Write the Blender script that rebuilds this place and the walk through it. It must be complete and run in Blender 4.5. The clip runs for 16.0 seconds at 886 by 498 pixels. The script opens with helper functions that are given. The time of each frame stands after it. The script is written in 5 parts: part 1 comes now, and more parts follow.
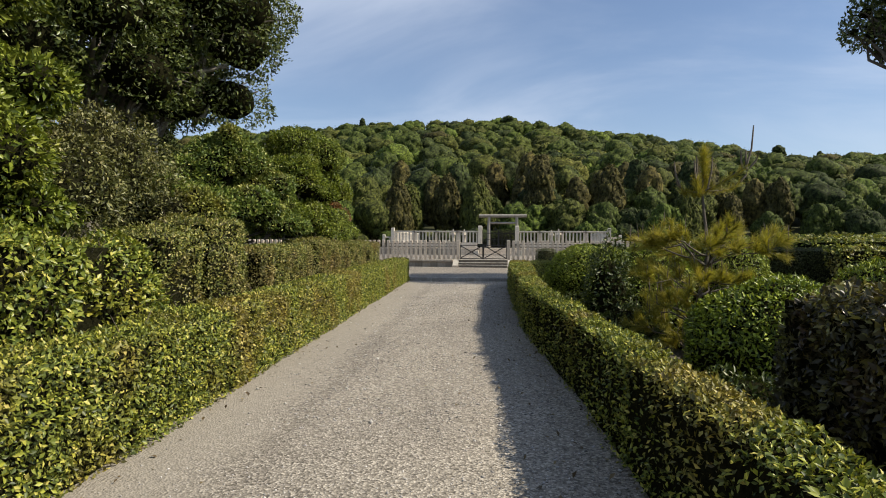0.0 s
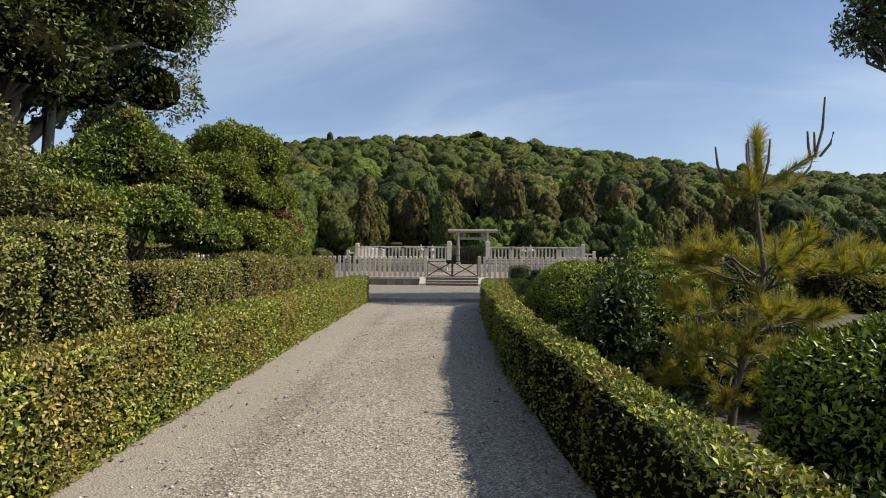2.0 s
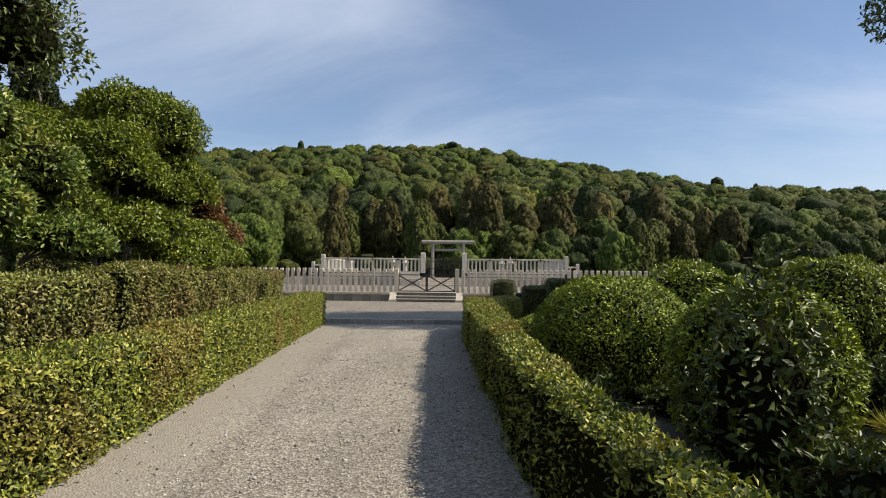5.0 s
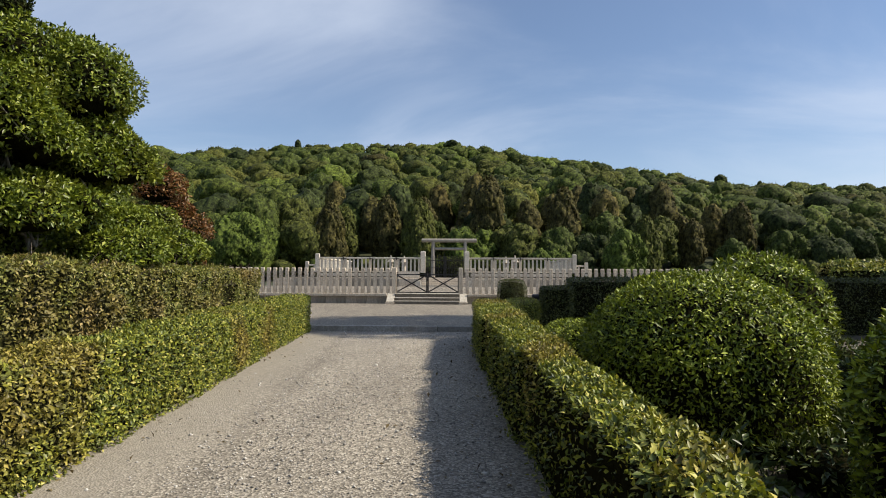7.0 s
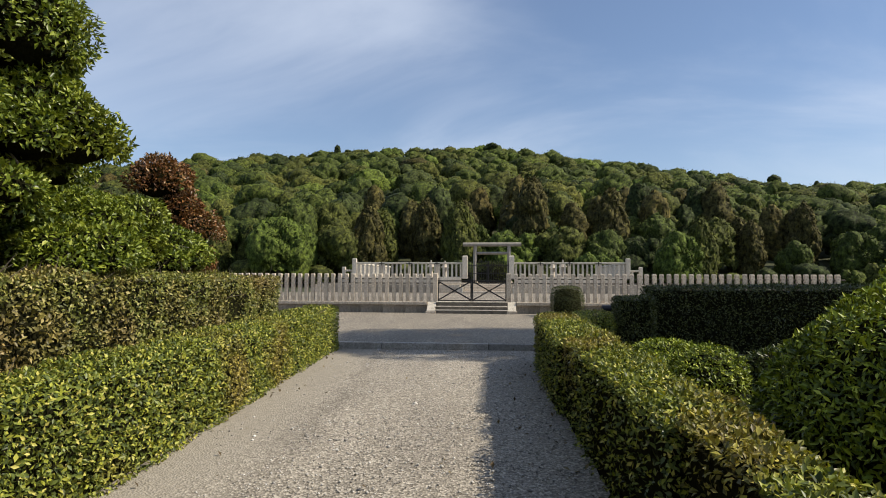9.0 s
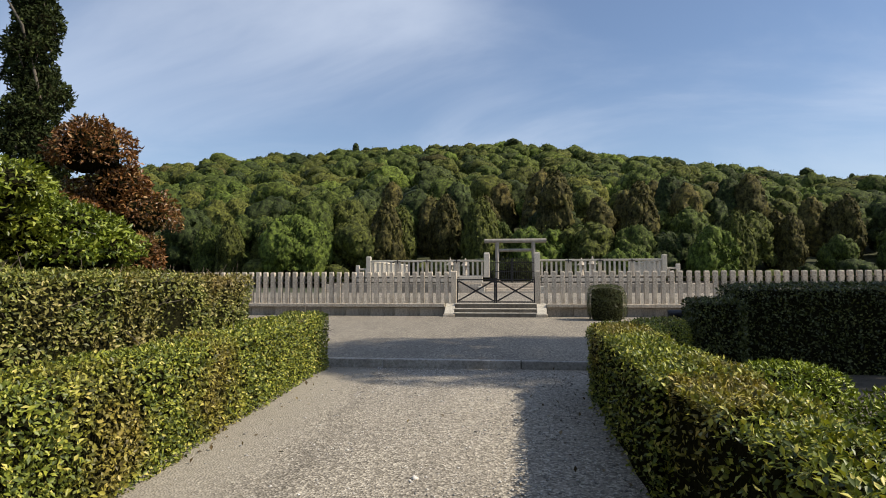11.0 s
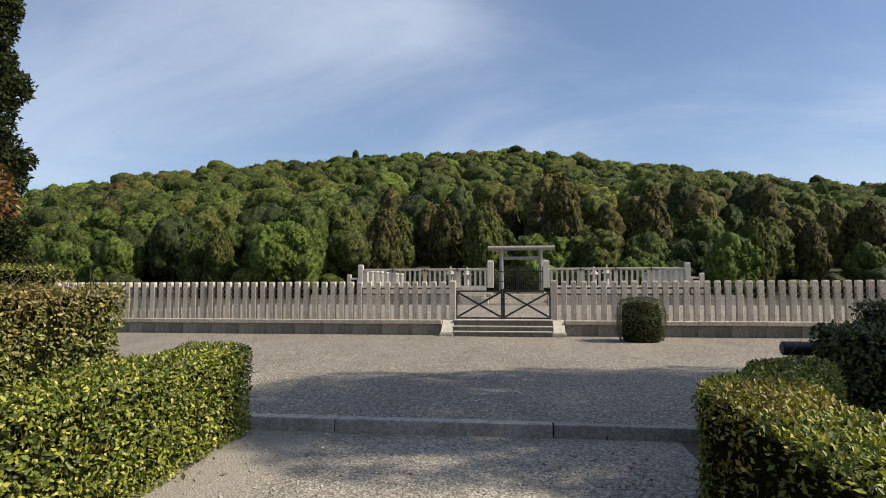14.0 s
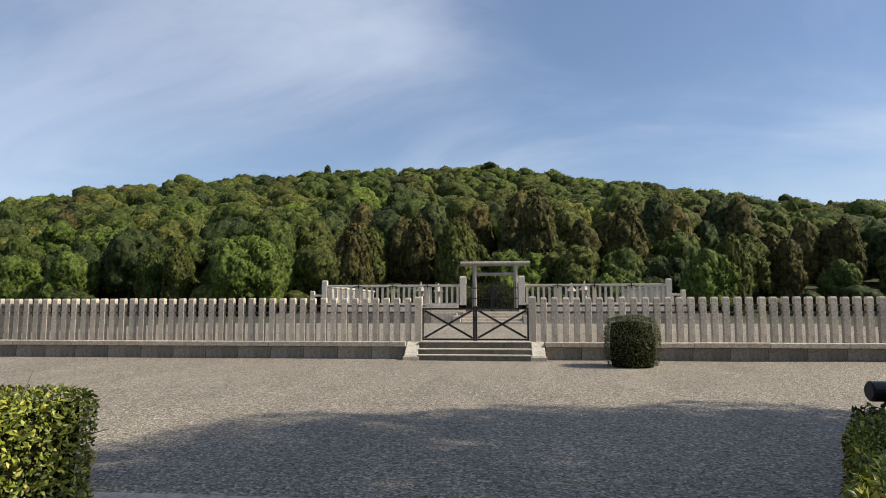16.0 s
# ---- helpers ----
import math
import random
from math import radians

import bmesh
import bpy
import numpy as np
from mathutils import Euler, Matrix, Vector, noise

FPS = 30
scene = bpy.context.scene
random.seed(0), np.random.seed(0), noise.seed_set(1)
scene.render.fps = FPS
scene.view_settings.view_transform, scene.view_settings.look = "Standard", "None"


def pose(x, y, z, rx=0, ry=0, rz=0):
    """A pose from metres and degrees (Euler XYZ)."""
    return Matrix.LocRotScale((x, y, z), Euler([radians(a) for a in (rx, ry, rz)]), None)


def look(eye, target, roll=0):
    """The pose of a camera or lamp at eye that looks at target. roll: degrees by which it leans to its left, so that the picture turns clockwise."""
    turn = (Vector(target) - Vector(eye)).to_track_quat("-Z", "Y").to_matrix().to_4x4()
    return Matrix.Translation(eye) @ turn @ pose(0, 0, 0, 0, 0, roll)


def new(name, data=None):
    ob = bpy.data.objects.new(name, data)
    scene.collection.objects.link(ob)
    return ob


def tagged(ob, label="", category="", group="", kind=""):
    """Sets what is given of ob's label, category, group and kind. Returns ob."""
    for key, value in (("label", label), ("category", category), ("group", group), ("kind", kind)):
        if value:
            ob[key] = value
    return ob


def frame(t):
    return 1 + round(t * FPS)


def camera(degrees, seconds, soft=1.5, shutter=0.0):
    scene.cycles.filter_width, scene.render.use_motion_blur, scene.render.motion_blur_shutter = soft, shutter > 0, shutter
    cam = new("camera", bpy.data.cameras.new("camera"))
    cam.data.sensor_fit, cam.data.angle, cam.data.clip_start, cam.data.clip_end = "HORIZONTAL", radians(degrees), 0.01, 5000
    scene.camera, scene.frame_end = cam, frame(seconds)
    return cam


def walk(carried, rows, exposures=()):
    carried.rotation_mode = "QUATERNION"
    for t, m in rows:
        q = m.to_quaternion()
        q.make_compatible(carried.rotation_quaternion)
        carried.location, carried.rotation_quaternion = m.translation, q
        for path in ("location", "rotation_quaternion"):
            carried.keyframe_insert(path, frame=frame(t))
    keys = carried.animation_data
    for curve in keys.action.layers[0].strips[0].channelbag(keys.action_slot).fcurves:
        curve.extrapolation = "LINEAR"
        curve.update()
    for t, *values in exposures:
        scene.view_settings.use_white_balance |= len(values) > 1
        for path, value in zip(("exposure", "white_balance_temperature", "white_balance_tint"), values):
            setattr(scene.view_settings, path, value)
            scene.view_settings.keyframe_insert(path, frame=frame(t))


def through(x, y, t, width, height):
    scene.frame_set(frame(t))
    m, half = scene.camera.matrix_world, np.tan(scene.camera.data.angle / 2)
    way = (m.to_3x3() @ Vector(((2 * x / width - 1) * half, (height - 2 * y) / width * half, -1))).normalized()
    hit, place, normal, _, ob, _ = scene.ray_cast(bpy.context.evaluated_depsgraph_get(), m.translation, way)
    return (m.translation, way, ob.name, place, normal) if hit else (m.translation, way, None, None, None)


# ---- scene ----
cam = camera(71.2, 16.0, soft=1.0)
PATH = [
    (0, (2.508, -35.916, 1.337), (2.247, -33.933, 1.322), 0.3),
    (0.5, (2.459, -35.226, 1.311), (2.148, -33.251, 1.3), 0.4),
    (1, (2.453, -34.601, 1.322), (2.198, -32.618, 1.318), 0.4),
    (1.5, (2.375, -33.917, 1.35), (2.164, -31.928, 1.377), 0.4),
    (2, (2.349, -33.29, 1.343), (2.186, -31.297, 1.381), 0.4),
    (2.5, (2.28, -32.589, 1.359), (2.139, -30.595, 1.407), 0.6),
    (3, (2.231, -31.985, 1.358), (2.129, -29.988, 1.415), 0.5),
    (3.5, (2.164, -31.311, 1.38), (2.039, -29.316, 1.445), 0.7),
    (4, (2.099, -30.744, 1.391), (1.989, -28.748, 1.463), 0.7),
    (6.5, (1.929, -27.512, 1.313), (1.867, -25.515, 1.395), 0.4),
    (7, (1.83, -26.889, 1.319), (1.754, -24.892, 1.4), 0.3),
    (7.5, (1.795, -26.235, 1.328), (1.717, -24.238, 1.406), 0.4),
    (8, (1.682, -25.67, 1.363), (1.587, -23.674, 1.443), 0.3),
    (8.5, (1.613, -24.997, 1.355), (1.451, -23.006, 1.444), 0.2),
    (9, (1.478, -24.386, 1.364), (1.275, -22.399, 1.461), 0.2),
    (11.5, (1.129, -20.692, 1.337), (0.857, -18.713, 1.429), -0.2),
    (12, (1.036, -20.021, 1.329), (0.783, -18.039, 1.412), -0.2),
    (12.5, (1.065, -19.407, 1.337), (0.858, -17.419, 1.406), -0.3),
    (13, (1.006, -18.873, 1.348), (0.811, -16.884, 1.421), -0.3),
    (13.5, (0.955, -18.293, 1.347), (0.765, -16.304, 1.429), -0.3),
    (14, (0.885, -17.711, 1.383), (0.609, -15.734, 1.509), -0.1),
    (14.5, (0.88, -17.139, 1.354), (0.58, -15.167, 1.498), -0.1),
    (15, (0.839, -16.6, 1.362), (0.561, -14.626, 1.526), -0.0),
    (15.5, (0.815, -16.089, 1.363), (0.652, -14.103, 1.537), -0.1),
    (16, (0.836, -15.593, 1.377), (0.644, -13.611, 1.559), -0.1),
]
walk(cam, [(t, look(eye, target, roll)) for t, eye, target, roll in PATH])

# ---- world, sun, exposure ----
SUN_EL, SUN_AZ = radians(43), radians(93)
SUN_DIR = Vector((math.cos(SUN_EL) * math.sin(SUN_AZ), math.cos(SUN_EL) * math.cos(SUN_AZ), math.sin(SUN_EL)))


def build_world():
    w = bpy.data.worlds.new("sky")
    scene.world = w
    w.use_nodes = True
    nt = w.node_tree
    nt.nodes.clear()
    out = nt.nodes.new("ShaderNodeOutputWorld")
    bg = nt.nodes.new("ShaderNodeBackground")
    sky = nt.nodes.new("ShaderNodeTexSky")
    sky.sky_type = "NISHITA"
    sky.sun_disc = False
    sky.sun_elevation, sky.sun_rotation = SUN_EL, SUN_AZ
    sky.air_density, sky.dust_density, sky.ozone_density = 1.0, 0.6, 2.0
    bg.inputs["Strength"].default_value = 0.099
    # thin high cloud, drawn out in streaks
    tc = nt.nodes.new("ShaderNodeTexCoord")
    sep = nt.nodes.new("ShaderNodeSeparateXYZ")
    nt.links.new(tc.outputs["Generated"], sep.inputs[0])
    zz = nt.nodes.new("ShaderNodeMath"); zz.operation = "MAXIMUM"; zz.inputs[1].default_value = 0.0
    nt.links.new(sep.outputs["Z"], zz.inputs[0])
    za = nt.nodes.new("ShaderNodeMath"); za.operation = "ADD"; za.inputs[1].default_value = 0.16
    nt.links.new(zz.outputs[0], za.inputs[0])
    dx = nt.nodes.new("ShaderNodeMath"); dx.operation = "DIVIDE"
    dy = nt.nodes.new("ShaderNodeMath"); dy.operation = "DIVIDE"
    nt.links.new(sep.outputs["X"], dx.inputs[0]); nt.links.new(za.outputs[0], dx.inputs[1])
    nt.links.new(sep.outputs["Y"], dy.inputs[0]); nt.links.new(za.outputs[0], dy.inputs[1])
    cmb = nt.nodes.new("ShaderNodeCombineXYZ")
    nt.links.new(dx.outputs[0], cmb.inputs[0]); nt.links.new(dy.outputs[0], cmb.inputs[1])
    mp = nt.nodes.new("ShaderNodeMapping")
    mp.inputs["Location"].default_value = (3.42, 0.7, 0)
    mp.inputs["Rotation"].default_value = (0, 0, radians(14))
    mp.inputs["Scale"].default_value = (0.40, 0.75, 1)
    nt.links.new(cmb.outputs[0], mp.inputs[0])
    n1 = nt.nodes.new("ShaderNodeTexNoise")
    n1.inputs["Scale"].default_value, n1.inputs["Detail"].default_value = 1.25, 8
    n1.inputs["Roughness"].default_value, n1.inputs["Distortion"].default_value = 0.56, 0.7
    nt.links.new(mp.outputs[0], n1.inputs["Vector"])
    def calc(op, a, b=0.0, clamp=False):
        k = nt.nodes.new("ShaderNodeMath")
        k.operation, k.use_clamp = op, clamp
        for i, v in enumerate((a, b)):
            if isinstance(v, (int, float)):
                k.inputs[i].default_value = v
            else:
                nt.links.new(v, k.inputs[i])
        return k.outputs[0]

    def span(v, lo, hi):
        k = nt.nodes.new("ShaderNodeMapRange")
        k.interpolation_type = "SMOOTHSTEP"
        k.inputs["From Min"].default_value, k.inputs["From Max"].default_value = lo, hi
        nt.links.new(v, k.inputs["Value"])
        return k.outputs["Result"]

    thin = span(n1.outputs["Fac"], 0.36, 0.70)
    # one broad bank of high cloud with a blunt end to the east
    ripple = calc("MULTIPLY", calc("SUBTRACT", n1.outputs["Fac"], 0.5), 0.9)
    across = calc("ADD", dx.outputs[0], ripple)
    along = calc("ADD", calc("ADD", dy.outputs[0], calc("MULTIPLY", dx.outputs[0], 0.12)), ripple)
    bank = calc("MULTIPLY", span(across, 0.10, -0.26), span(along, 2.30, 1.80))
    bank = calc("MULTIPLY", bank, span(along, 0.9, 1.4))
    bank = calc("MULTIPLY", bank, span(dx.outputs[0], -1.1, -0.2))
    low_haze = span(sep.outputs["Z"], 0.36, 0.10)
    cover = calc("ADD", calc("ADD", calc("MULTIPLY", thin, 0.42), 0.07), calc("ADD", calc("MULTIPLY", calc("MULTIPLY", bank, span(n1.outputs["Fac"], 0.25, 0.62)), 0.21), calc("MULTIPLY", low_haze, 0.10)), True)
    mx = nt.nodes.new("ShaderNodeMix")
    mx.data_type = "RGBA"
    nt.links.new(cover, mx.inputs["Factor"])
    tint = nt.nodes.new("ShaderNodeMix")
    tint.data_type, tint.blend_type = "RGBA", "MULTIPLY"
    tint.inputs["Factor"].default_value = 1.0
    tint.inputs["B"].default_value = (0.94, 1.0, 1.09, 1)
    nt.links.new(sky.outputs[0], tint.inputs["A"])
    nt.links.new(tint.outputs["Result"], mx.inputs["A"])
    mx.inputs["B"].default_value = (6.5, 7.2, 8.5, 1)
    nt.links.new(mx.outputs["Result"], bg.inputs["Color"])
    nt.links.new(bg.outputs[0], out.inputs[0])


scene.view_settings.exposure = 0.2
build_world()
sun_data = bpy.data.lights.new("sun", "SUN")
sun_data.energy, sun_data.angle, sun_data.color = 5.0, radians(0.55), (1.0, 0.905, 0.745)
sun = new("sun", sun_data)
sun.matrix_world = look(SUN_DIR * 60, (0, 0, 0))

# ---- materials ----


def nodes_of(name):
    m = bpy.data.materials.new(name)
    m.use_nodes = True
    nt = m.node_tree
    b = nt.nodes["Principled BSDF"]
    return m, nt, b


def ramp(nt, src, stops):
    r = nt.nodes.new("ShaderNodeValToRGB")
    e = r.color_ramp.elements
    e[0].position, e[0].color = stops[0][0], (*stops[0][1], 1)
    e[1].position, e[1].color = stops[-1][0], (*stops[-1][1], 1)
    for p, c in stops[1:-1]:
        k = e.new(p)
        k.color = (*c, 1)
    nt.links.new(src, r.inputs[0])
    return r.outputs[0]


def noise_node(nt, scale, detail=4.0, rough=0.55, coord="Object", stretch=None):
    tc = nt.nodes.new("ShaderNodeTexCoord")
    n = nt.nodes.new("ShaderNodeTexNoise")
    n.inputs["Scale"].default_value, n.inputs["Detail"].default_value, n.inputs["Roughness"].default_value = scale, detail, rough
    src = tc.outputs[coord]
    if stretch:
        mp = nt.nodes.new("ShaderNodeMapping")
        mp.inputs["Scale"].default_value = stretch
        nt.links.new(src, mp.inputs[0])
        src = mp.outputs[0]
    nt.links.new(src, n.inputs["Vector"])
    return n.outputs["Fac"]


def mix(nt, fac, a, b, mode="MIX"):
    m = nt.nodes.new("ShaderNodeMix")
    m.data_type, m.blend_type = "RGBA", mode
    for key, v in (("Factor", fac), ("A", a), ("B", b)):
        if isinstance(v, (int, float)):
            m.inputs[key].default_value = v
        elif isinstance(v, tuple):
            m.inputs[key].default_value = (*v, 1)
        else:
            nt.links.new(v, m.inputs[key])
    return m.outputs["Result"]


def maths(nt, op, a, b=0.0, clamp=False):
    m = nt.nodes.new("ShaderNodeMath")
    m.operation, m.use_clamp = op, clamp
    for i, v in enumerate((a, b)):
        if isinstance(v, (int, float)):
            m.inputs[i].default_value = v
        else:
            nt.links.new(v, m.inputs[i])
    return m.outputs[0]


def bump(nt, b, height, strength=0.4, dist=0.01):
    k = nt.nodes.new("ShaderNodeBump")
    k.inputs["Strength"].default_value, k.inputs["Distance"].default_value = strength, dist
    nt.links.new(height, k.inputs["Height"])
    nt.links.new(k.outputs[0], b.inputs["Normal"])


def leaf_material(name, stops, patch, patch_scale=0.9, patch_range=(0.5, 0.72), patch_amount=0.75, rough=0.42, through=0.14, gain=1.9):
    """Leaves: each leaf takes its own tone; broad patches lean to another colour."""
    m, nt, b = nodes_of(name)
    stops = [(p, tuple(min(0.6, v * gain) for v in c)) for p, c in stops]
    patch = tuple(v * gain for v in patch)
    g = nt.nodes.new("ShaderNodeNewGeometry")
    col = ramp(nt, g.outputs["Random Per Island"], stops)
    n = noise_node(nt, patch_scale, 3, 0.6)
    f = ramp(nt, n, [(patch_range[0], (0, 0, 0)), (patch_range[1], (patch_amount,) * 3)])
    pat = mix(nt, g.outputs["Random Per Island"], tuple(c * 0.6 for c in patch), tuple(c * 1.35 for c in patch))
    col = mix(nt, f, col, pat)
    nt.links.new(col, b.inputs["Base Color"])
    b.inputs["Roughness"].default_value = rough
    b.inputs["Specular IOR Level"].default_value = 0.3
    t = nt.nodes.new("ShaderNodeBsdfTranslucent")
    nt.links.new(mix(nt, 1.0, col, (1.25, 1.25, 0.6), "MULTIPLY"), t.inputs["Color"])
    ms = nt.nodes.new("ShaderNodeMixShader")
    ms.inputs[0].default_value = through
    nt.links.new(b.outputs[0], ms.inputs[1])
    nt.links.new(t.outputs[0], ms.inputs[2])
    nt.links.new(ms.outputs[0], nt.nodes["Material Output"].inputs[0])
    return m


def plain(name, stops, scale=6.0, rough=0.8, metal=0.0, detail=6, bump_strength=0.3, bump_dist=0.01, fine=60.0, stretch=None, spec=0.4):
    m, nt, b = nodes_of(name)
    n1 = noise_node(nt, scale, detail, 0.6, stretch=stretch)
    n2 = noise_node(nt, fine, 3, 0.6, stretch=stretch)
    col = mix(nt, 0.35, ramp(nt, n1, stops), ramp(nt, n2, stops))
    nt.links.new(col, b.inputs["Base Color"])
    b.inputs["Roughness"].default_value, b.inputs["Metallic"].default_value = rough, metal
    b.inputs["Specular IOR Level"].default_value = spec
    bump(nt, b, n2, bump_strength, bump_dist)
    return m


def granite(name, light, dark, stain):
    m, nt, b = nodes_of(name)
    speck = noise_node(nt, 140, 2, 0.7)
    col = ramp(nt, speck, [(0.3, dark), (0.5, light), (0.75, tuple(min(1, c * 1.2) for c in light))])
    oi = nt.nodes.new("ShaderNodeObjectInfo")
    tone = ramp(nt, oi.outputs["Random"], [(0.0, (0.80, 0.79, 0.76)), (0.5, (0.95, 0.94, 0.92)), (1.0, (1.08, 1.05, 1.0))])
    col = mix(nt, 1.0, col, tone, "MULTIPLY")
    n = noise_node(nt, 3.2, 6, 0.65, stretch=(1.0, 1.0, 0.45))
    f = ramp(nt, n, [(0.47, (0, 0, 0)), (0.72, (0.75, 0.75, 0.75))])
    col = mix(nt, f, col, stain)
    # lichen and weather spots
    spots = ramp(nt, noise_node(nt, 22, 7, 0.75), [(0.38, (0.50, 0.47, 0.42)), (0.50, (1.0, 1.0, 0.98)), (0.64, (1.34, 1.31, 1.25))])
    col = mix(nt, 0.75, col, spots, "MULTIPLY")
    nt.links.new(col, b.inputs["Base Color"])
    b.inputs["Roughness"].default_value = 0.85
    bump(nt, b, noise_node(nt, 70, 4, 0.6), 0.35, 0.006)
    return m


def gravel(name, tones, cell, sand, edge_left=None):
    """Loose small stones; along the edges trodden sand shows."""
    m, nt, b = nodes_of(name)
    tc = nt.nodes.new("ShaderNodeTexCoord")
    v = nt.nodes.new("ShaderNodeTexVoronoi")
    v.inputs["Scale"].default_value = 1.0 / cell
    nt.links.new(tc.outputs["Object"], v.inputs["Vector"])
    sepc = nt.nodes.new("ShaderNodeSeparateColor")
    nt.links.new(v.outputs["Color"], sepc.inputs[0])
    col = ramp(nt, sepc.outputs[0], tones)
    big = noise_node(nt, 0.8, 5, 0.6, stretch=(1.0, 0.35, 1.0))
    col = mix(nt, 1.0, col, ramp(nt, big, [(0.3, (0.80, 0.79, 0.78)), (0.7, (1.12, 1.11, 1.08))]), "MULTIPLY")
    col = mix(nt, 1.0, col, ramp(nt, noise_node(nt, 26, 8, 0.75), [(0.32, (0.70, 0.69, 0.68)), (0.68, (1.22, 1.21, 1.19))]), "MULTIPLY")
    h = v.outputs["Distance"]
    if edge_left:
        sep = nt.nodes.new("ShaderNodeSeparateXYZ")
        nt.links.new(tc.outputs["Object"], sep.inputs[0])
        a, k = edge_left
        u = maths(nt, "ADD", sep.outputs["X"], maths(nt, "MULTIPLY", sep.outputs["Y"], k))
        u = maths(nt, "SUBTRACT", u, a)
        rut = ramp(nt, maths(nt, "MULTIPLY", maths(nt, "ADD", u, maths(nt, "MULTIPLY", noise_node(nt, 0.9, 4, 0.6), 0.5)), 0.4), [(0.46, (1, 1, 1)), (0.56, (0.80, 0.795, 0.79)), (0.66, (1, 1, 1))])
        col = mix(nt, 1.0, col, rut, "MULTIPLY")
        u = maths(nt, "ADD", u, maths(nt, "MULTIPLY", noise_node(nt, 1.1, 6, 0.7), 1.0))
        u = maths(nt, "MULTIPLY", u, 0.4)
        f = ramp(nt, u, [(0.0, (0.95, 0.95, 0.95)), (0.40, (0.85, 0.85, 0.85)), (0.66, (0.0, 0.0, 0.0))])
        sandy = ramp(nt, noise_node(nt, 14, 9, 0.8), [(0.32, tuple(c * 0.66 for c in sand)), (0.68, tuple(c * 1.12 for c in sand))])
        col = mix(nt, f, col, sandy)
    nt.links.new(col, b.inputs["Base Color"])
    b.inputs["Roughness"].default_value = 0.92
    bump(nt, b, h, 0.8, cell * 0.6)
    return m


M = {}
M["hedge_low"] = leaf_material("hedge_leaves_low", [(0.0, (0.020, 0.028, 0.008)), (0.3, (0.052, 0.066, 0.014)), (0.62, (0.100, 0.114, 0.018)), (0.86, (0.170, 0.176, 0.022)), (1.0, (0.28, 0.245, 0.07))], (0.135, 0.080, 0.026), 0.75, (0.52, 0.66), 0.45, 0.42, gain=2.15)
M["hedge_tall"] = leaf_material("hedge_leaves_tall", [(0.0, (0.034, 0.042, 0.014)), (0.45, (0.084, 0.094, 0.020)), (0.8, (0.145, 0.146, 0.030)), (1.0, (0.26, 0.225, 0.09))], (0.135, 0.080, 0.036), 0.9, (0.48, 0.68), 0.55, 0.42)
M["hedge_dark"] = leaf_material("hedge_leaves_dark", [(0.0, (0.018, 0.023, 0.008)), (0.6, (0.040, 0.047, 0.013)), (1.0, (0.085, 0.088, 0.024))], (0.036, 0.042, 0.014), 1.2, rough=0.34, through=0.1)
M["hedge_red"] = leaf_material("hedge_leaves_purple", [(0.0, (0.020, 0.018, 0.012)), (0.55, (0.045, 0.040, 0.018)), (1.0, (0.14, 0.13, 0.04))], (0.055, 0.025, 0.018), 1.2, rough=0.34, through=0.2)
M["azalea"] = leaf_material("azalea_leaves", [(0.0, (0.020, 0.030, 0.005)), (0.45, (0.066, 0.087, 0.008)), (0.85, (0.148, 0.174, 0.013)), (1.0, (0.24, 0.255, 0.035))], (0.105, 0.125, 0.012), 1.3, rough=0.42, through=0.06, gain=2.2)
M["camellia"] = leaf_material("glossy_dark_leaves", [(0.0, (0.014, 0.022, 0.006)), (0.6, (0.032, 0.046, 0.009)), (0.95, (0.062, 0.074, 0.013)), (1.0, (0.13, 0.14, 0.06))], (0.04, 0.046, 0.010), 1.3, rough=0.42, through=0.1)
M["round"] = leaf_material("tree_leaves_bright", [(0.0, (0.028, 0.042, 0.008)), (0.4, (0.064, 0.086, 0.011)), (0.85, (0.122, 0.148, 0.016)), (1.0, (0.22, 0.235, 0.05))], (0.120, 0.118, 0.014), 0.9, rough=0.36, gain=1.75)
M["olive"] = leaf_material("tree_leaves_olive", [(0.0, (0.030, 0.046, 0.012)), (0.5, (0.066, 0.094, 0.018)), (0.9, (0.125, 0.150, 0.030)), (1.0, (0.24, 0.23, 0.08))], (0.150, 0.125, 0.028), 0.8, (0.52, 0.68), 0.6, 0.36)
M["tall_tree"] = leaf_material("tree_leaves_tall", [(0.0, (0.018, 0.026, 0.008)), (0.5, (0.040, 0.054, 0.013)), (0.9, (0.078, 0.094, 0.022)), (1.0, (0.17, 0.18, 0.08))], (0.066, 0.076, 0.014), 0.5, rough=0.32)
M["dull"] = leaf_material("tree_leaves_dull", [(0.0, (0.030, 0.032, 0.012)), (0.5, (0.062, 0.066, 0.020)), (0.9, (0.105, 0.105, 0.034)), (1.0, (0.20, 0.18, 0.08))], (0.080, 0.070, 0.026), 0.7, rough=0.4)
M["loose"] = leaf_material("loose_hedge_leaves", [(0.0, (0.034, 0.048, 0.010)), (0.5, (0.088, 0.108, 0.016)), (0.85, (0.160, 0.172, 0.026)), (1.0, (0.29, 0.26, 0.06))], (0.200, 0.165, 0.020), 0.9, (0.55, 0.68), 0.8, 0.34)
M["red_tree"] = leaf_material("tree_leaves_red", [(0.0, (0.034, 0.018, 0.008)), (0.5, (0.086, 0.036, 0.013)), (0.9, (0.140, 0.066, 0.022)), (1.0, (0.20, 0.13, 0.05))], (0.062, 0.054, 0.014), 1.2, (0.5, 0.68), 0.6, 0.36)
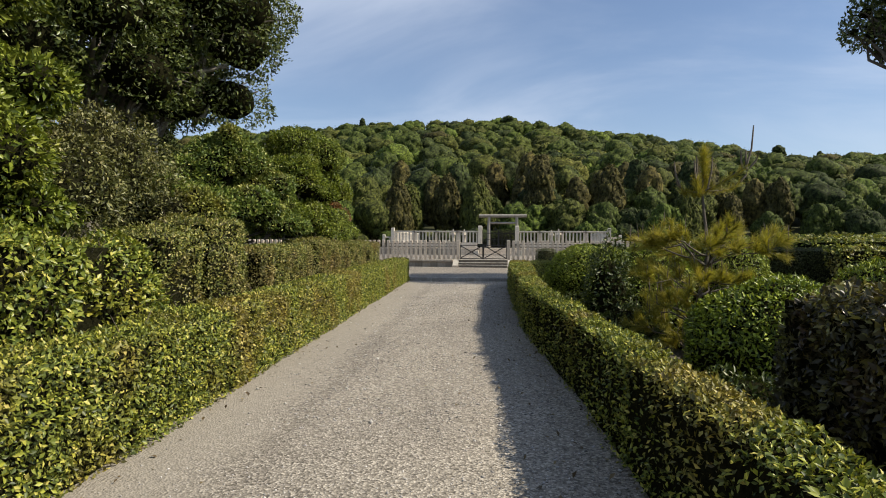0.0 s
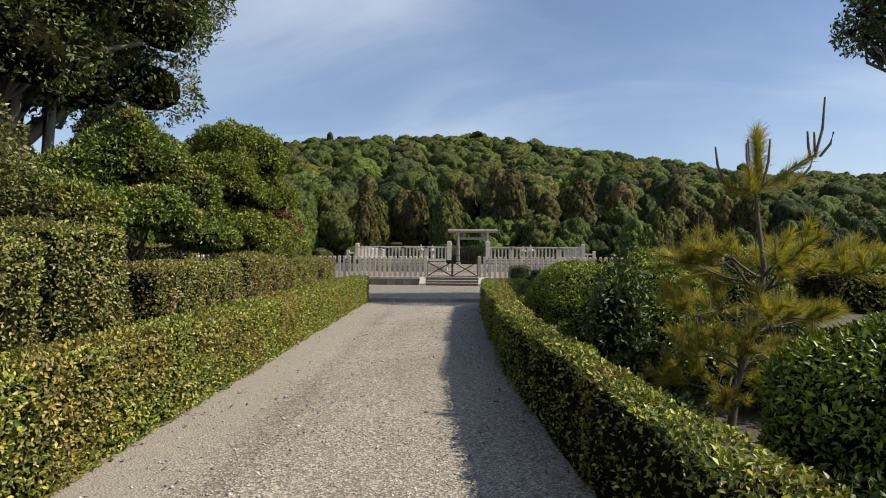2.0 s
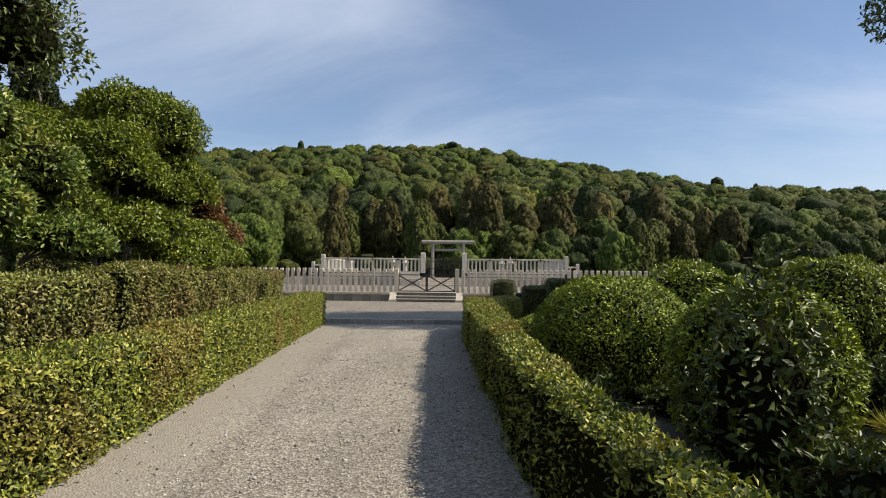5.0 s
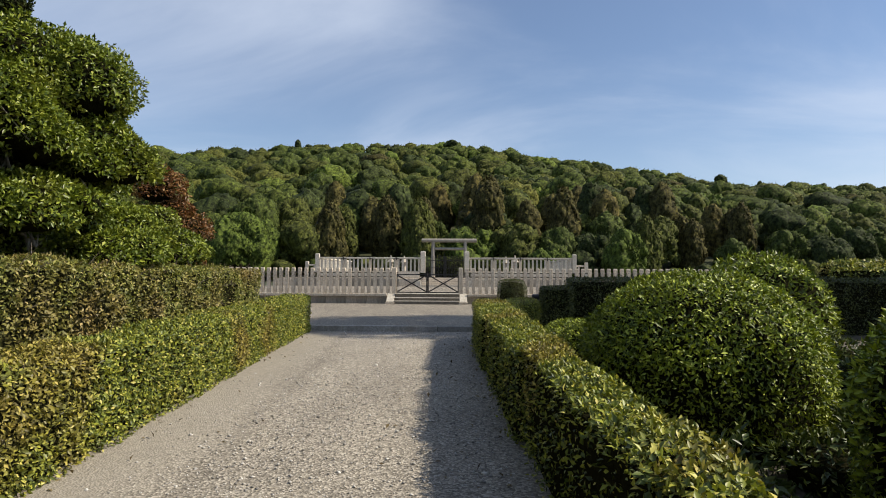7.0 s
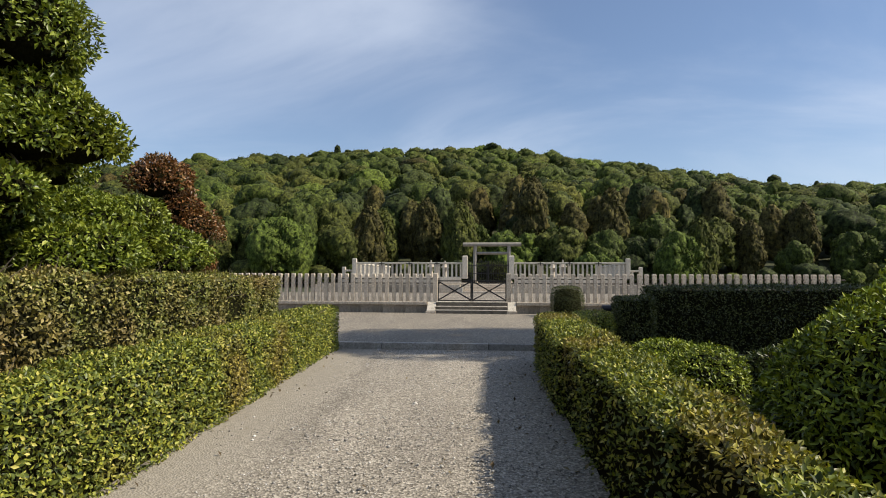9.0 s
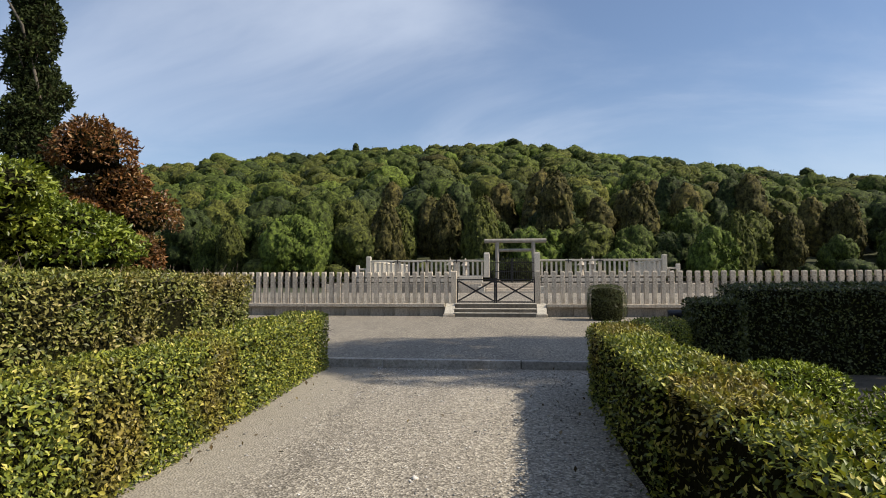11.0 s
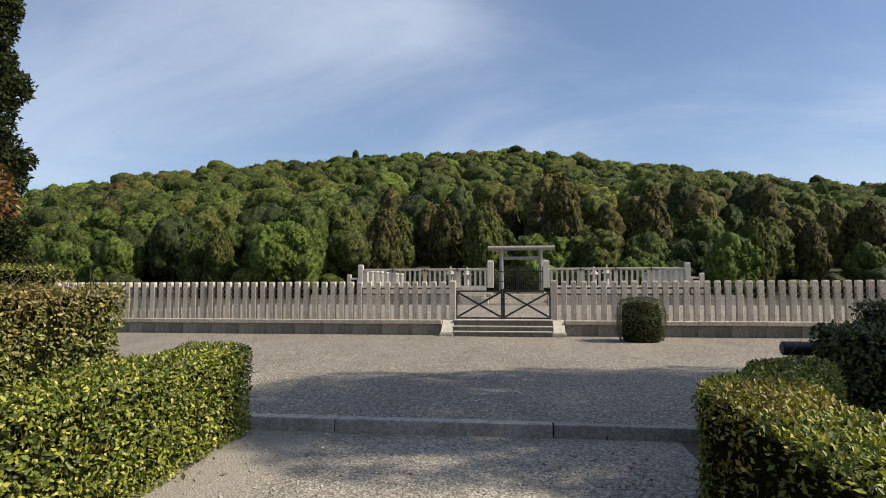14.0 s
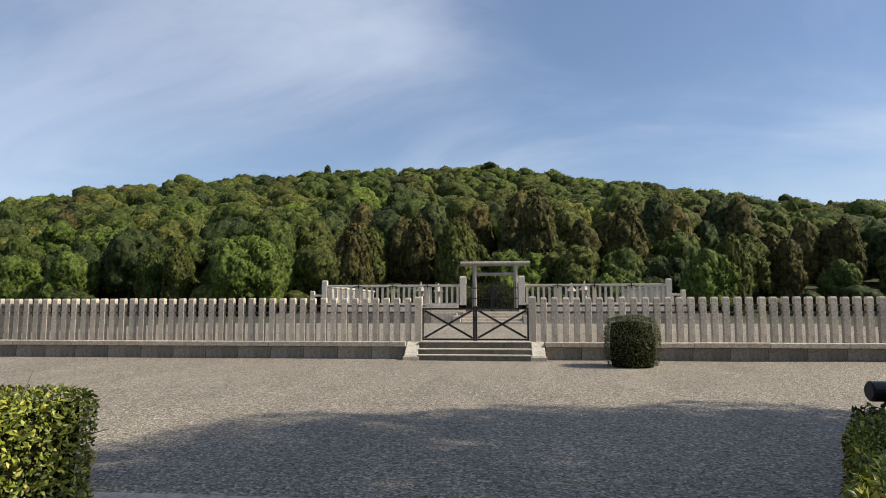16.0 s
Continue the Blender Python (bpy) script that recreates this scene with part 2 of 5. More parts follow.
M["needle"] = leaf_material("pine_needles", [(0.0, (0.075, 0.080, 0.014)), (0.5, (0.155, 0.145, 0.022)), (1.0, (0.26, 0.22, 0.045))], (0.19, 0.155, 0.03), 1.5, rough=0.45, through=0.35)


def wood_leaves(name, c):
    """Far foliage: each crown has its own tone; mottling paints in shaded gaps and lit clumps."""
    m = leaf_material(name, [(0.0, tuple(v * 0.76 for v in c)), (0.5, c), (1.0, (c[0] * 1.28, c[1] * 1.2, c[2] * 1.1))], (c[0] * 1.25, c[1] * 1.08, c[2]), 0.06, rough=0.75, through=0.04, gain=0.96)
    nt = m.node_tree
    b = nt.nodes["Principled BSDF"]
    base = b.inputs["Base Color"].links[0].from_socket
    # noise multiplies the colour down to shaded gaps and up to sunlit sprays
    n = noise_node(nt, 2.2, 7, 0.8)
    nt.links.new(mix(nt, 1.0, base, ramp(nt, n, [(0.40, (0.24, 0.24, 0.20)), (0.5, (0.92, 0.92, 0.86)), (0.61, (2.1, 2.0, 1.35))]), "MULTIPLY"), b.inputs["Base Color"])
    b.inputs["Specular IOR Level"].default_value = 0.1
    bump(nt, b, noise_node(nt, 3.4, 5, 0.7), 0.6, 0.2)
    return m


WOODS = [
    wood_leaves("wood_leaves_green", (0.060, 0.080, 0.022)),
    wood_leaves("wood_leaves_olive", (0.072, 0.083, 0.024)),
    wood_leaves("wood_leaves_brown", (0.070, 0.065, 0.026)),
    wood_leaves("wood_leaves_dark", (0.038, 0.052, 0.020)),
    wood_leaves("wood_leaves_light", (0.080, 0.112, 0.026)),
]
# Near-black twig colour that stands in for the shade between leaves
M["inner"] = plain("inner_shade", [(0.3, (0.007, 0.008, 0.004)), (0.7, (0.022, 0.021, 0.010))], 14, 1.0, bump_strength=0.8, bump_dist=0.04, fine=30, spec=0.0)
M["twig"] = plain("twig_bark", [(0.3, (0.075, 0.055, 0.040)), (0.7, (0.20, 0.165, 0.125))], 20, 0.85)
M["bark"] = plain("bark", [(0.3, (0.055, 0.045, 0.034)), (0.7, (0.16, 0.135, 0.105))], 7, 0.9, bump_strength=0.7, bump_dist=0.02, stretch=(1, 1, 0.25))
M["bark_pale"] = plain("pale_bark", [(0.3, (0.17, 0.15, 0.125)), (0.7, (0.34, 0.31, 0.27))], 9, 0.85, bump_strength=0.5, stretch=(1, 1, 0.3))
M["stone"] = granite("granite", (0.56, 0.495, 0.415), (0.30, 0.26, 0.215), (0.24, 0.20, 0.16))
M["stone_light"] = granite("granite_light", (0.61, 0.57, 0.505), (0.38, 0.35, 0.31), (0.37, 0.33, 0.28))
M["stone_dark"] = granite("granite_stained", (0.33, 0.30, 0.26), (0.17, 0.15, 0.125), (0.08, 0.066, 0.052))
# Dark granite for risers and rails: stains plus shade put into the colour
M["stone_riser"] = granite("granite_stain_shade", (0.17, 0.15, 0.125), (0.08, 0.07, 0.058), (0.05, 0.042, 0.032))
M["stone_curb"] = granite("granite_curb", (0.36, 0.345, 0.33), (0.20, 0.19, 0.18), (0.20, 0.185, 0.165))
M["torii"] = plain("weathered_timber", [(0.3, (0.20, 0.175, 0.145)), (0.7, (0.36, 0.33, 0.285))], 4, 0.8, stretch=(1, 1, 0.3))
M["iron"] = plain("black_iron", [(0.3, (0.010, 0.010, 0.011)), (0.7, (0.026, 0.025, 0.025))], 12, 0.5, metal=0.3, bump_strength=0.1)
M["black_pipe"] = plain("black_plastic_pipe", [(0.3, (0.012, 0.012, 0.014)), (0.7, (0.024, 0.024, 0.028))], 5, 0.45, bump_strength=0.05)
M["path"] = gravel("path_gravel", [(0.0, (0.128, 0.113, 0.092)), (0.3, (0.236, 0.212, 0.176)), (0.7, (0.338, 0.306, 0.256)), (1.0, (0.54, 0.495, 0.425))], 0.019, (0.335, 0.298, 0.238), (-2.15 - 0.077 * 12.5, 0.077))
M["court"] = gravel("court_gravel", [(0.0, (0.072, 0.062, 0.049)), (0.35, (0.190, 0.166, 0.132)), (0.75, (0.278, 0.246, 0.198)), (1.0, (0.50, 0.455, 0.38))], 0.022, (0.45, 0.40, 0.32))
M["soil"] = plain("garden_soil", [(0.3, (0.045, 0.038, 0.027)), (0.55, (0.10, 0.086, 0.064)), (0.8, (0.21, 0.185, 0.145))], 1.6, 0.95, bump_strength=0.6, bump_dist=0.03, fine=22)
M["ground"] = plain("rough_grass_ground", [(0.3, (0.028, 0.036, 0.012)), (0.7, (0.060, 0.062, 0.026))], 0.5, 0.95, bump_strength=0.6, bump_dist=0.05, fine=9)
M["pebble"] = None


def pebble_material():
    m, nt, b = nodes_of("loose_stones")
    g = nt.nodes.new("ShaderNodeNewGeometry")
    col = ramp(nt, g.outputs["Random Per Island"], [(0.0, (0.16, 0.15, 0.135)), (0.4, (0.33, 0.31, 0.285)), (0.8, (0.47, 0.445, 0.41)), (1.0, (0.68, 0.65, 0.61))])
    nt.links.new(col, b.inputs["Base Color"])
    b.inputs["Roughness"].default_value = 0.85
    return m


M["pebble"] = pebble_material()

# ---- mesh helpers ----
RNG = np.random.default_rng(7)


def raw_mesh(name, V, F, mats, mi=None, smooth=False):
    V, F = np.asarray(V, dtype=np.float32), np.asarray(F, dtype=np.int32)
    me = bpy.data.meshes.new(name)
    k = F.shape[1]
    me.vertices.add(len(V))
    me.vertices.foreach_set("co", V.ravel())
    me.loops.add(F.size)
    me.loops.foreach_set("vertex_index", F.ravel())
    me.polygons.add(len(F))
    me.polygons.foreach_set("loop_start", np.arange(0, F.size, k, dtype=np.int32))
    for m in mats if isinstance(mats, (list, tuple)) else [mats]:
        me.materials.append(m)
    if mi is not None:
        me.polygons.foreach_set("material_index", np.asarray(mi, dtype=np.int32))
    if smooth:
        me.polygons.foreach_set("use_smooth", np.ones(len(F), dtype=bool))
    me.update(calc_edges=True)
    return me


def join(pieces):
    vs, fs, n = [], [], 0
    for v, f in pieces:
        vs.append(np.asarray(v, dtype=np.float64))
        fs.append(np.asarray(f) + n)
        n += len(v)
    return np.concatenate(vs), np.concatenate(fs)


def under(ob, parent):
    ob.parent = parent
    ob.matrix_parent_inverse = Matrix.Translation(parent.matrix_basis.translation).inverted() if parent.type == "EMPTY" else Matrix()
    return ob


def thing(name, at, label, category, group="", kind=""):
    e = new(name)
    e.empty_display_size = 0.2
    e.location = at
    return tagged(e, label, category, group, kind)


def part_np(name, V, F, mats, parent=None, label="", mi=None, smooth=False):
    """Links arrays in world coordinates as one mesh object, under a thing if given."""
    base = Vector(parent.location) if parent is not None else Vector((0, 0, 0))
    ob = new(name, raw_mesh(name, np.asarray(V) - np.array(base), F, mats, mi, smooth))
    if parent is not None:
        ob.parent = parent
    return tagged(ob, label) if label else ob


def part(name, bm, material, parent=None, label="", loc=(0, 0, 0), rz=0.0, smooth=False):
    me = bpy.data.meshes.new(name)
    bm.to_mesh(me)
    bm.free()
    me.materials.append(material)
    if smooth:
        for p in me.polygons:
            p.use_smooth = True
    return put(name, me, parent, loc, rz, label)


def put(name, me, parent=None, loc=(0, 0, 0), rz=0.0, label=""):
    """An object on mesh data at a place given in world coordinates."""
    ob = new(name, me)
    off = Vector(parent.location) if parent is not None else Vector((0, 0, 0))
    ob.location = Vector(loc) - off
    ob.rotation_euler = (0, 0, rz)
    if parent is not None:
        ob.parent = parent
    return tagged(ob, label) if label else ob


def box_bm(sx, sy, sz, bevel=0.01, segs=2, z0=0.0):
    """A bevelled box, centred in x and y, standing on z0."""
    bm = bmesh.new()
    bmesh.ops.create_cube(bm, size=1.0)
    for v in bm.verts:
        v.co = Vector((v.co.x * sx, v.co.y * sy, (v.co.z + 0.5) * sz + z0))
    if bevel:
        bmesh.ops.bevel(bm, geom=bm.edges[:], offset=bevel, segments=segs, affect="EDGES", profile=0.6)
    return bm


def cyl_bm(r, length, sides=16, axis="Z", r2=None, bevel=0.0):
    bm = bmesh.new()
    bmesh.ops.create_cone(bm, cap_ends=True, segments=sides, radius1=r, radius2=r if r2 is None else r2, depth=length)
    if bevel:
        caps = [e for e in bm.edges if abs(e.verts[0].co.z - e.verts[1].co.z) < 1e-6]
        bmesh.ops.bevel(bm, geom=caps, offset=bevel, segments=2, affect="EDGES")
    if axis == "X":
        bmesh.ops.rotate(bm, verts=bm.verts, cent=(0, 0, 0), matrix=Matrix.Rotation(radians(90), 3, "Y"))
    elif axis == "Y":
        bmesh.ops.rotate(bm, verts=bm.verts, cent=(0, 0, 0), matrix=Matrix.Rotation(radians(90), 3, "X"))
    else:
        bmesh.ops.translate(bm, verts=bm.verts, vec=(0, 0, length / 2))
    return bm


def data_of(bm, name, material, smooth=False):
    me = bpy.data.meshes.new(name)
    bm.to_mesh(me)
    bm.free()
    me.materials.append(material)
    if smooth:
        for p in me.polygons:
            p.use_smooth = True
    return me


def unit(a):
    return a / np.maximum(np.linalg.norm(a, axis=1, keepdims=True), 1e-9)


def waves(P, freq, seed):
    """Soft lumps: a few crossed sine waves, about -1 to 1."""
    r = np.random.default_rng(seed)
    out = np.zeros(len(P))
    for _ in range(6):
        k = r.normal(size=3) * freq
        out += np.sin(P @ k + r.uniform(0, 6.28))
    return out / 3.0


def leaf_arrays(P, N, length, width, rng, out=0.5, lift=0.85, sky=0.0):
    n = len(P)
    d = unit(unit(rng.normal(size=(n, 3))) + out * N)
    u = unit(unit(rng.normal(size=(n, 3))) + lift * N + np.array([0, 0, sky]))
    s = unit(np.cross(d, u))
    u = np.cross(s, d)
    k = rng.uniform(0.65, 1.3, size=(n, 1))
    L, W = length * k, width * k * rng.uniform(0.8, 1.2, size=(n, 1))
    V = np.empty((n, 4, 3))
    V[:, 0] = P
    V[:, 1] = P + d * L * 0.48 + s * W * 0.5 + u * W * 0.18
    V[:, 2] = P + d * L - u * L * 0.10
    V[:, 3] = P + d * L * 0.48 - s * W * 0.5 + u * W * 0.18
    i = np.arange(n)[:, None] * 4
    F = np.concatenate([i + np.array([[0, 1, 2]]), i + np.array([[0, 2, 3]])], axis=1).reshape(-1, 3)
    return V.reshape(-1, 3), F


def tube(points, radii, sides=8):
    pts = np.asarray(points, dtype=float)
    n = len(pts)
    tan = unit(np.gradient(pts, axis=0))
    ref = np.where(np.abs(tan[:, 2:3]) > 0.9, np.array([[1.0, 0, 0]]), np.array([[0, 0, 1.0]]))
    a = unit(np.cross(tan, ref))
    b = np.cross(tan, a)
    ang = np.linspace(0, 2 * np.pi, sides, endpoint=False)
    r = np.asarray(radii, dtype=float)[:, None, None]
    V = pts[:, None, :] + r * (np.cos(ang)[None, :, None] * a[:, None, :] + np.sin(ang)[None, :, None] * b[:, None, :])
    F = []
    for i in range(n - 1):
        for j in range(sides):
            F.append((i * sides + j, i * sides + (j + 1) % sides, (i + 1) * sides + (j + 1) % sides, (i + 1) * sides + j))
    return V.reshape(-1, 3), np.array(F)


def bent(a, b, rng, wobble=0.1, n=6):
    a, b = np.asarray(a, float), np.asarray(b, float)
    t = np.linspace(0, 1, n)[:, None]
    p = a + (b - a) * t
    amp = np.linalg.norm(b - a) * wobble
    p[1:-1] += rng.normal(size=(n - 2, 3)) * amp * 0.5
    p[1:-1, 2] += amp * np.sin(np.pi * t[1:-1, 0])
    return p


# ---- levels of the ground ----
CURB_Y = -11.2


def z_path(y):
    return -0.13 - 0.0115 * (CURB_Y - y)


def path_left(y):
    return -2.05 - 0.077 * (y + 12.5)


def path_right(y):
    return float(np.interp(y, [-48, -36.5, -31, -28.5, -26.5, -24.5, -21, -17, -13.3, -10], [5.1, 3.86, 3.28, 3.02, 2.75, 2.51, 2.32, 2.03, 1.93, 1.84]))


RIDGE_X = [-260, -190, -150, -133, -112, -82, -55, -28, -4, 9, 29, 55, 75, 90, 130, 200, 280]
RIDGE_Z = [10, 16, 20, 27.0, 34.2, 36.3, 37.0, 38.0, 38.0, 36.8, 34.0, 30.0, 26.8, 27.0, 26.0, 22, 14]
FOOT_Y, RIDGE_Y = 47.0, 142.0


def canopy(x):
    return np.interp(x, RIDGE_X, RIDGE_Z)


def hill(x, y):
    """Height of the hill's soil."""
    t = np.clip((y - FOOT_Y) / (RIDGE_Y - FOOT_Y), 0, 1)
    up = (canopy(x) - 6.5) * (t ** 0.92) * (1 - 0.25 * t * (1 - t))
    down = np.clip((y - RIDGE_Y - 15) / 260.0, 0, 1)
    return 0.36 + up * (1 - down * down * (3 - 2 * down))


def ground_z(x, y):
    z = np.where(y < CURB_Y, z_path(y) - 0.03, np.where(y < 0.75, -0.05, 0.36))
    z = np.where(y < -60, z_path(-60.0) - 0.03, z)
    return np.where(y > FOOT_Y, hill(x, y), z)


def build_ground():
    xs = np.unique(np.concatenate([np.array([-3000, -1500, -800, -500, -350]), np.arange(-300, 301, 12), np.array([350, 500, 800, 1500, 3000])])).astype(float)
    ys = np.concatenate([np.array([-3000, -1500, -600, -250, -120, -60, -45, -36, -28, -20, -14, CURB_Y - 0.01, CURB_Y + 0.01, -5, 0.74, 0.76, 10, 22, 34, FOOT_Y]), np.arange(53, 260, 6), np.array([300, 360, 420, 600, 1000, 1800, 3200])]).astype(float)
    X, Y = np.meshgrid(xs, ys)
    Z = ground_z(X, Y)
    rough = (Y > FOOT_Y + 4)
    V = np.stack([X, Y, Z], axis=-1).reshape(-1, 3)
    V[:, 2] += np.where(rough.ravel(), 0.6 * waves(V, 0.08, 3), 0)
    nx, ny = len(xs), len(ys)
    i = np.arange((ny - 1) * (nx - 1))
    r, c = i // (nx - 1), i % (nx - 1)
    F = np.stack([r * nx + c, r * nx + c + 1, (r + 1) * nx + c + 1, (r + 1) * nx + c], axis=1)
    ob = part_np("ground", V, F, M["ground"], smooth=False)
    tagged(ob, "rough grassy ground rising to a wooded hill", "ground", kind="structure")


def sheet(name, corner_fn, ya, yb, n, m, zf, mat, label, cat):
    """A ground sheet between two side lines."""
    ys = np.linspace(ya, yb, n)
    V = []
    for y in ys:
        a, b = corner_fn(y)
        for x in np.linspace(a, b, m):
            V.append((x, y, zf(y)))
    V = np.array(V)
    V[:, 2] += 0.008 * waves(V, 1.6, 11)
    F = [(r * m + c, r * m + c + 1, (r + 1) * m + c + 1, (r + 1) * m + c) for r in range(n - 1) for c in range(m - 1)]
    ob = part_np(name, V, np.array(F), mat, smooth=True)
    return tagged(ob, label, cat, kind="structure")


build_ground()
sheet("path", lambda y: (path_left(y) - 0.5, path_right(y) + 0.5), -48, CURB_Y, 60, 16, z_path, M["path"], "grey gravel path with trodden sandy edges", "path")
sheet("court", lambda y: (-24.0, 22.0), CURB_Y + 0.02, 0.62, 30, 60, lambda y: 0.0, M["court"], "flat court of fine beige gravel", "courtyard")
sheet("inner_court", lambda y: (-17.0, 17.0), 0.80, 18.4, 30, 30, lambda y: 0.41, M["court"], "raked gravel court behind the stone fence", "courtyard")
sheet("soil_east", lambda y: (path_right(y) + 0.45, 24.0), -48, CURB_Y - 0.02, 60, 30, lambda y: z_path(y) + 0.005, M["soil"], "bare sandy garden soil between clipped bushes", "soil")
sheet("soil_west", lambda y: (-24.0, path_left(y) - 0.45), -48, CURB_Y - 0.02, 60, 30, lambda y: z_path(y) + 0.005, M["soil"], "bare brown soil under hedges and trees", "soil")


# ---- curb ----
def build_curb():
    e = thing("curb", (0, CURB_Y, -0.13), "long grey granite kerb stones stepping up to the court", "curb", kind="structure")
    for a, b in [(-9.6, -7.32), (-7.31, -5.02), (-5.01, -2.72), (-2.71, -1.18), (-1.17, 1.10), (1.115, 3.4), (3.41, 5.7), (5.71, 8.0)]:
        bm = box_bm(b - a, 0.17, 0.20, 0.012)
        part("kerb_stone", bm, M["stone_curb"], e, loc=((a + b) / 2, CURB_Y + 0.0 + (0.012 if a > 1 else 0), -0.195))


build_curb()

# ---- stone fence in front, with steps and gate ----
FC = 0.10
FY = 0.63


def post_data(name, w, h, mat, cap=0.035):
    bm = box_bm(w, w, h - cap, 0)
    top = [f for f in bm.faces if f.normal.z > 0.9][0]
    r = bmesh.ops.inset_region(bm, faces=[top], thickness=w * 0.16)
    for v in top.verts:
        v.co.z += cap
    bmesh.ops.bevel(bm, geom=[e for e in bm.edges if abs(e.verts[0].co.z - e.verts[1].co.z) > 0.3], offset=0.008, segments=1, affect="EDGES")
    return data_of(bm, name, mat)


def build_front_fence():
    e = thing("stone_fence", (FC, FY, 0), "long low fence of square grey granite posts on a stone base", "fence")
    me = post_data("post", 0.15, 1.14, M["stone"])
    gate_me = post_data("gate_post", 0.19, 1.17, M["stone"], 0.04)
    rng = np.random.default_rng(3)
    step = 0.283
    for side in (-1, 1):
        n = 46 if side < 0 else 44
        for i in range(n):
            x = FC + side * (1.48 + 0.29 + step * i)
            p = put("post", me, e, (x + rng.normal() * 0.004, FY + rng.normal() * 0.004, 0.445), rng.normal() * 0.02)
            p.scale = (1, 1, 1 + rng.normal() * 0.004)
        put("gate_post", gate_me, e, (FC + side * 1.48, FY, 0.44))
        end = FC + side * (1.48 + 0.29 + step * n)
        mid, ln = (FC + side * 1.3 + end) / 2, abs(end - FC - side * 1.3)
        for z in (1.17, 1.345):
            # rails take the dark riser granite, shade included in its colour
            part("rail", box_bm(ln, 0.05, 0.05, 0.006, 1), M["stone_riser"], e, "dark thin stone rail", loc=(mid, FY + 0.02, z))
        # coping and base course, block by block
        x, k = FC + side * 1.78, 0
        while abs(x - FC) < abs(end - FC) + 0.1:
            L = 1.82 + rng.normal() * 0.05
            part("coping_stone", box_bm(L - 0.010, 0.52, 0.118 + rng.uniform(0, 0.010), 0.018), M["stone"], e, loc=(x + side * L / 2, FY - 0.05, 0.325))
            for j in range(2):
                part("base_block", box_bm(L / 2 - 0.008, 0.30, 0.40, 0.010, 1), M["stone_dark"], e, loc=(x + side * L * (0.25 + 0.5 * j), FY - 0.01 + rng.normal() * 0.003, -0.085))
            x += side * L
    return e


def build_steps():
    e = thing("stone_steps", (FC, 0.3, 0), "three stained granite steps between pale sloping side stones", "steps")
    for i, (y0, z1) in enumerate([(0.02, 0.13), (0.21, 0.27), (0.40, 0.445)]):
        bm = box_bm(2.86, 0.86 - y0 + 0.02, z1 + 0.06, 0.012)
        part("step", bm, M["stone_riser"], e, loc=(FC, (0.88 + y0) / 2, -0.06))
        # paler than the risers: the lit top is put into the tread's colour
        part("tread", box_bm(2.86, 0.20, 0.03, 0.006, 1), M["stone_light"], e, "pale tread, light on its top put into the colour", loc=(FC, y0 + 0.088, z1 - 0.012))
    for side in (-1, 1):
        x = FC + side * 1.60
        bm = bmesh.new()
        prof = [(0.02, 0.12), (0.08, 0.16), (0.56, 0.46), (0.62, 0.46), (0.62, 0.0), (0.02, 0.0)]
        vs = []
        for dx in (-0.165, 0.165):
            vs.append([bm.verts.new((dx, y - 0.3, z)) for y, z in prof])
        n = len(prof)
        bm.faces.new(vs[0][::-1])
        bm.faces.new(vs[1])
        for i in range(n):
            bm.faces.new((vs[0][i], vs[0][(i + 1) % n], vs[1][(i + 1) % n], vs[1][i]))
        bmesh.ops.recalc_face_normals(bm, faces=bm.faces)
        bmesh.ops.bevel(bm, geom=bm.edges[:], offset=0.008, segments=1, affect="EDGES")
        part("side_stone", bm, M["stone_light"], e, "pale sloping granite side stone", loc=(x, 0.3, 0))
        part("plinth", box_bm(0.40, 0.62, 0.16, 0.01, 1), M["stone"], e, loc=(x, 0.29, -0.06))


def bar_between(a, b, t, mat):
    a, b = Vector(a), Vector(b)
    d = b - a
    bm = box_bm(t, t, d.length, 0)
    bmesh.ops.rotate(bm, verts=bm.verts, cent=(0, 0, 0), matrix=d.to_track_quat("Z", "Y").to_matrix())
    return bm


def build_gate():
    e = thing("iron_gate", (FC, FY, 0.47), "closed two-leaf black iron gate with double crossed bars", "gate")
    z0, z1 = 0.50, 1.29
    for side in (-1, 1):
        xa, xb = FC + side * 0.03, FC + side * 1.37
        for z, t in ((z0, 0.045), (z1, 0.045)):
            part("rail", box_bm(1.34, t, t, 0.004, 1), M["iron"], e, loc=((xa + xb) / 2, FY, z - t / 2))
        part("stile", box_bm(0.05, 0.05, z1 - z0 + 0.06, 0.004, 1), M["iron"], e, loc=(xb, FY, z0 - 0.03))
        part("stile", box_bm(0.055, 0.05, z1 - z0 + 0.12, 0.004, 1), M["iron"], e, loc=(xa, FY, z0 - 0.05))
        for off in (-0.055, 0.055):
            for flip in (0, 1):
                za, zb = (z0 + 0.03, z1 - 0.03) if flip == 0 else (z1 - 0.03, z0 + 0.03)
                a = (xa + (off if (off > 0) == (side > 0) else 0) , FY + 0.012 * flip, za)
                b = (xb + (off if (off < 0) == (side > 0) else 0), FY + 0.012 * flip, zb)
                part("cross_bar", bar_between((0, 0, 0), Vector(b) - Vector(a), 0.026, M["iron"]), M["iron"], e, loc=a)
    part("latch", box_bm(0.12, 0.07, 0.09, 0.01, 1), M["iron"], e, loc=(FC, FY - 0.02, 1.02))


build_front_fence()
build_steps()
build_gate()

# ---- inner enclosure: stone terrace, balustrade, gate, torii ----
EC, EY = 0.23, 19.1
EW = 9.55


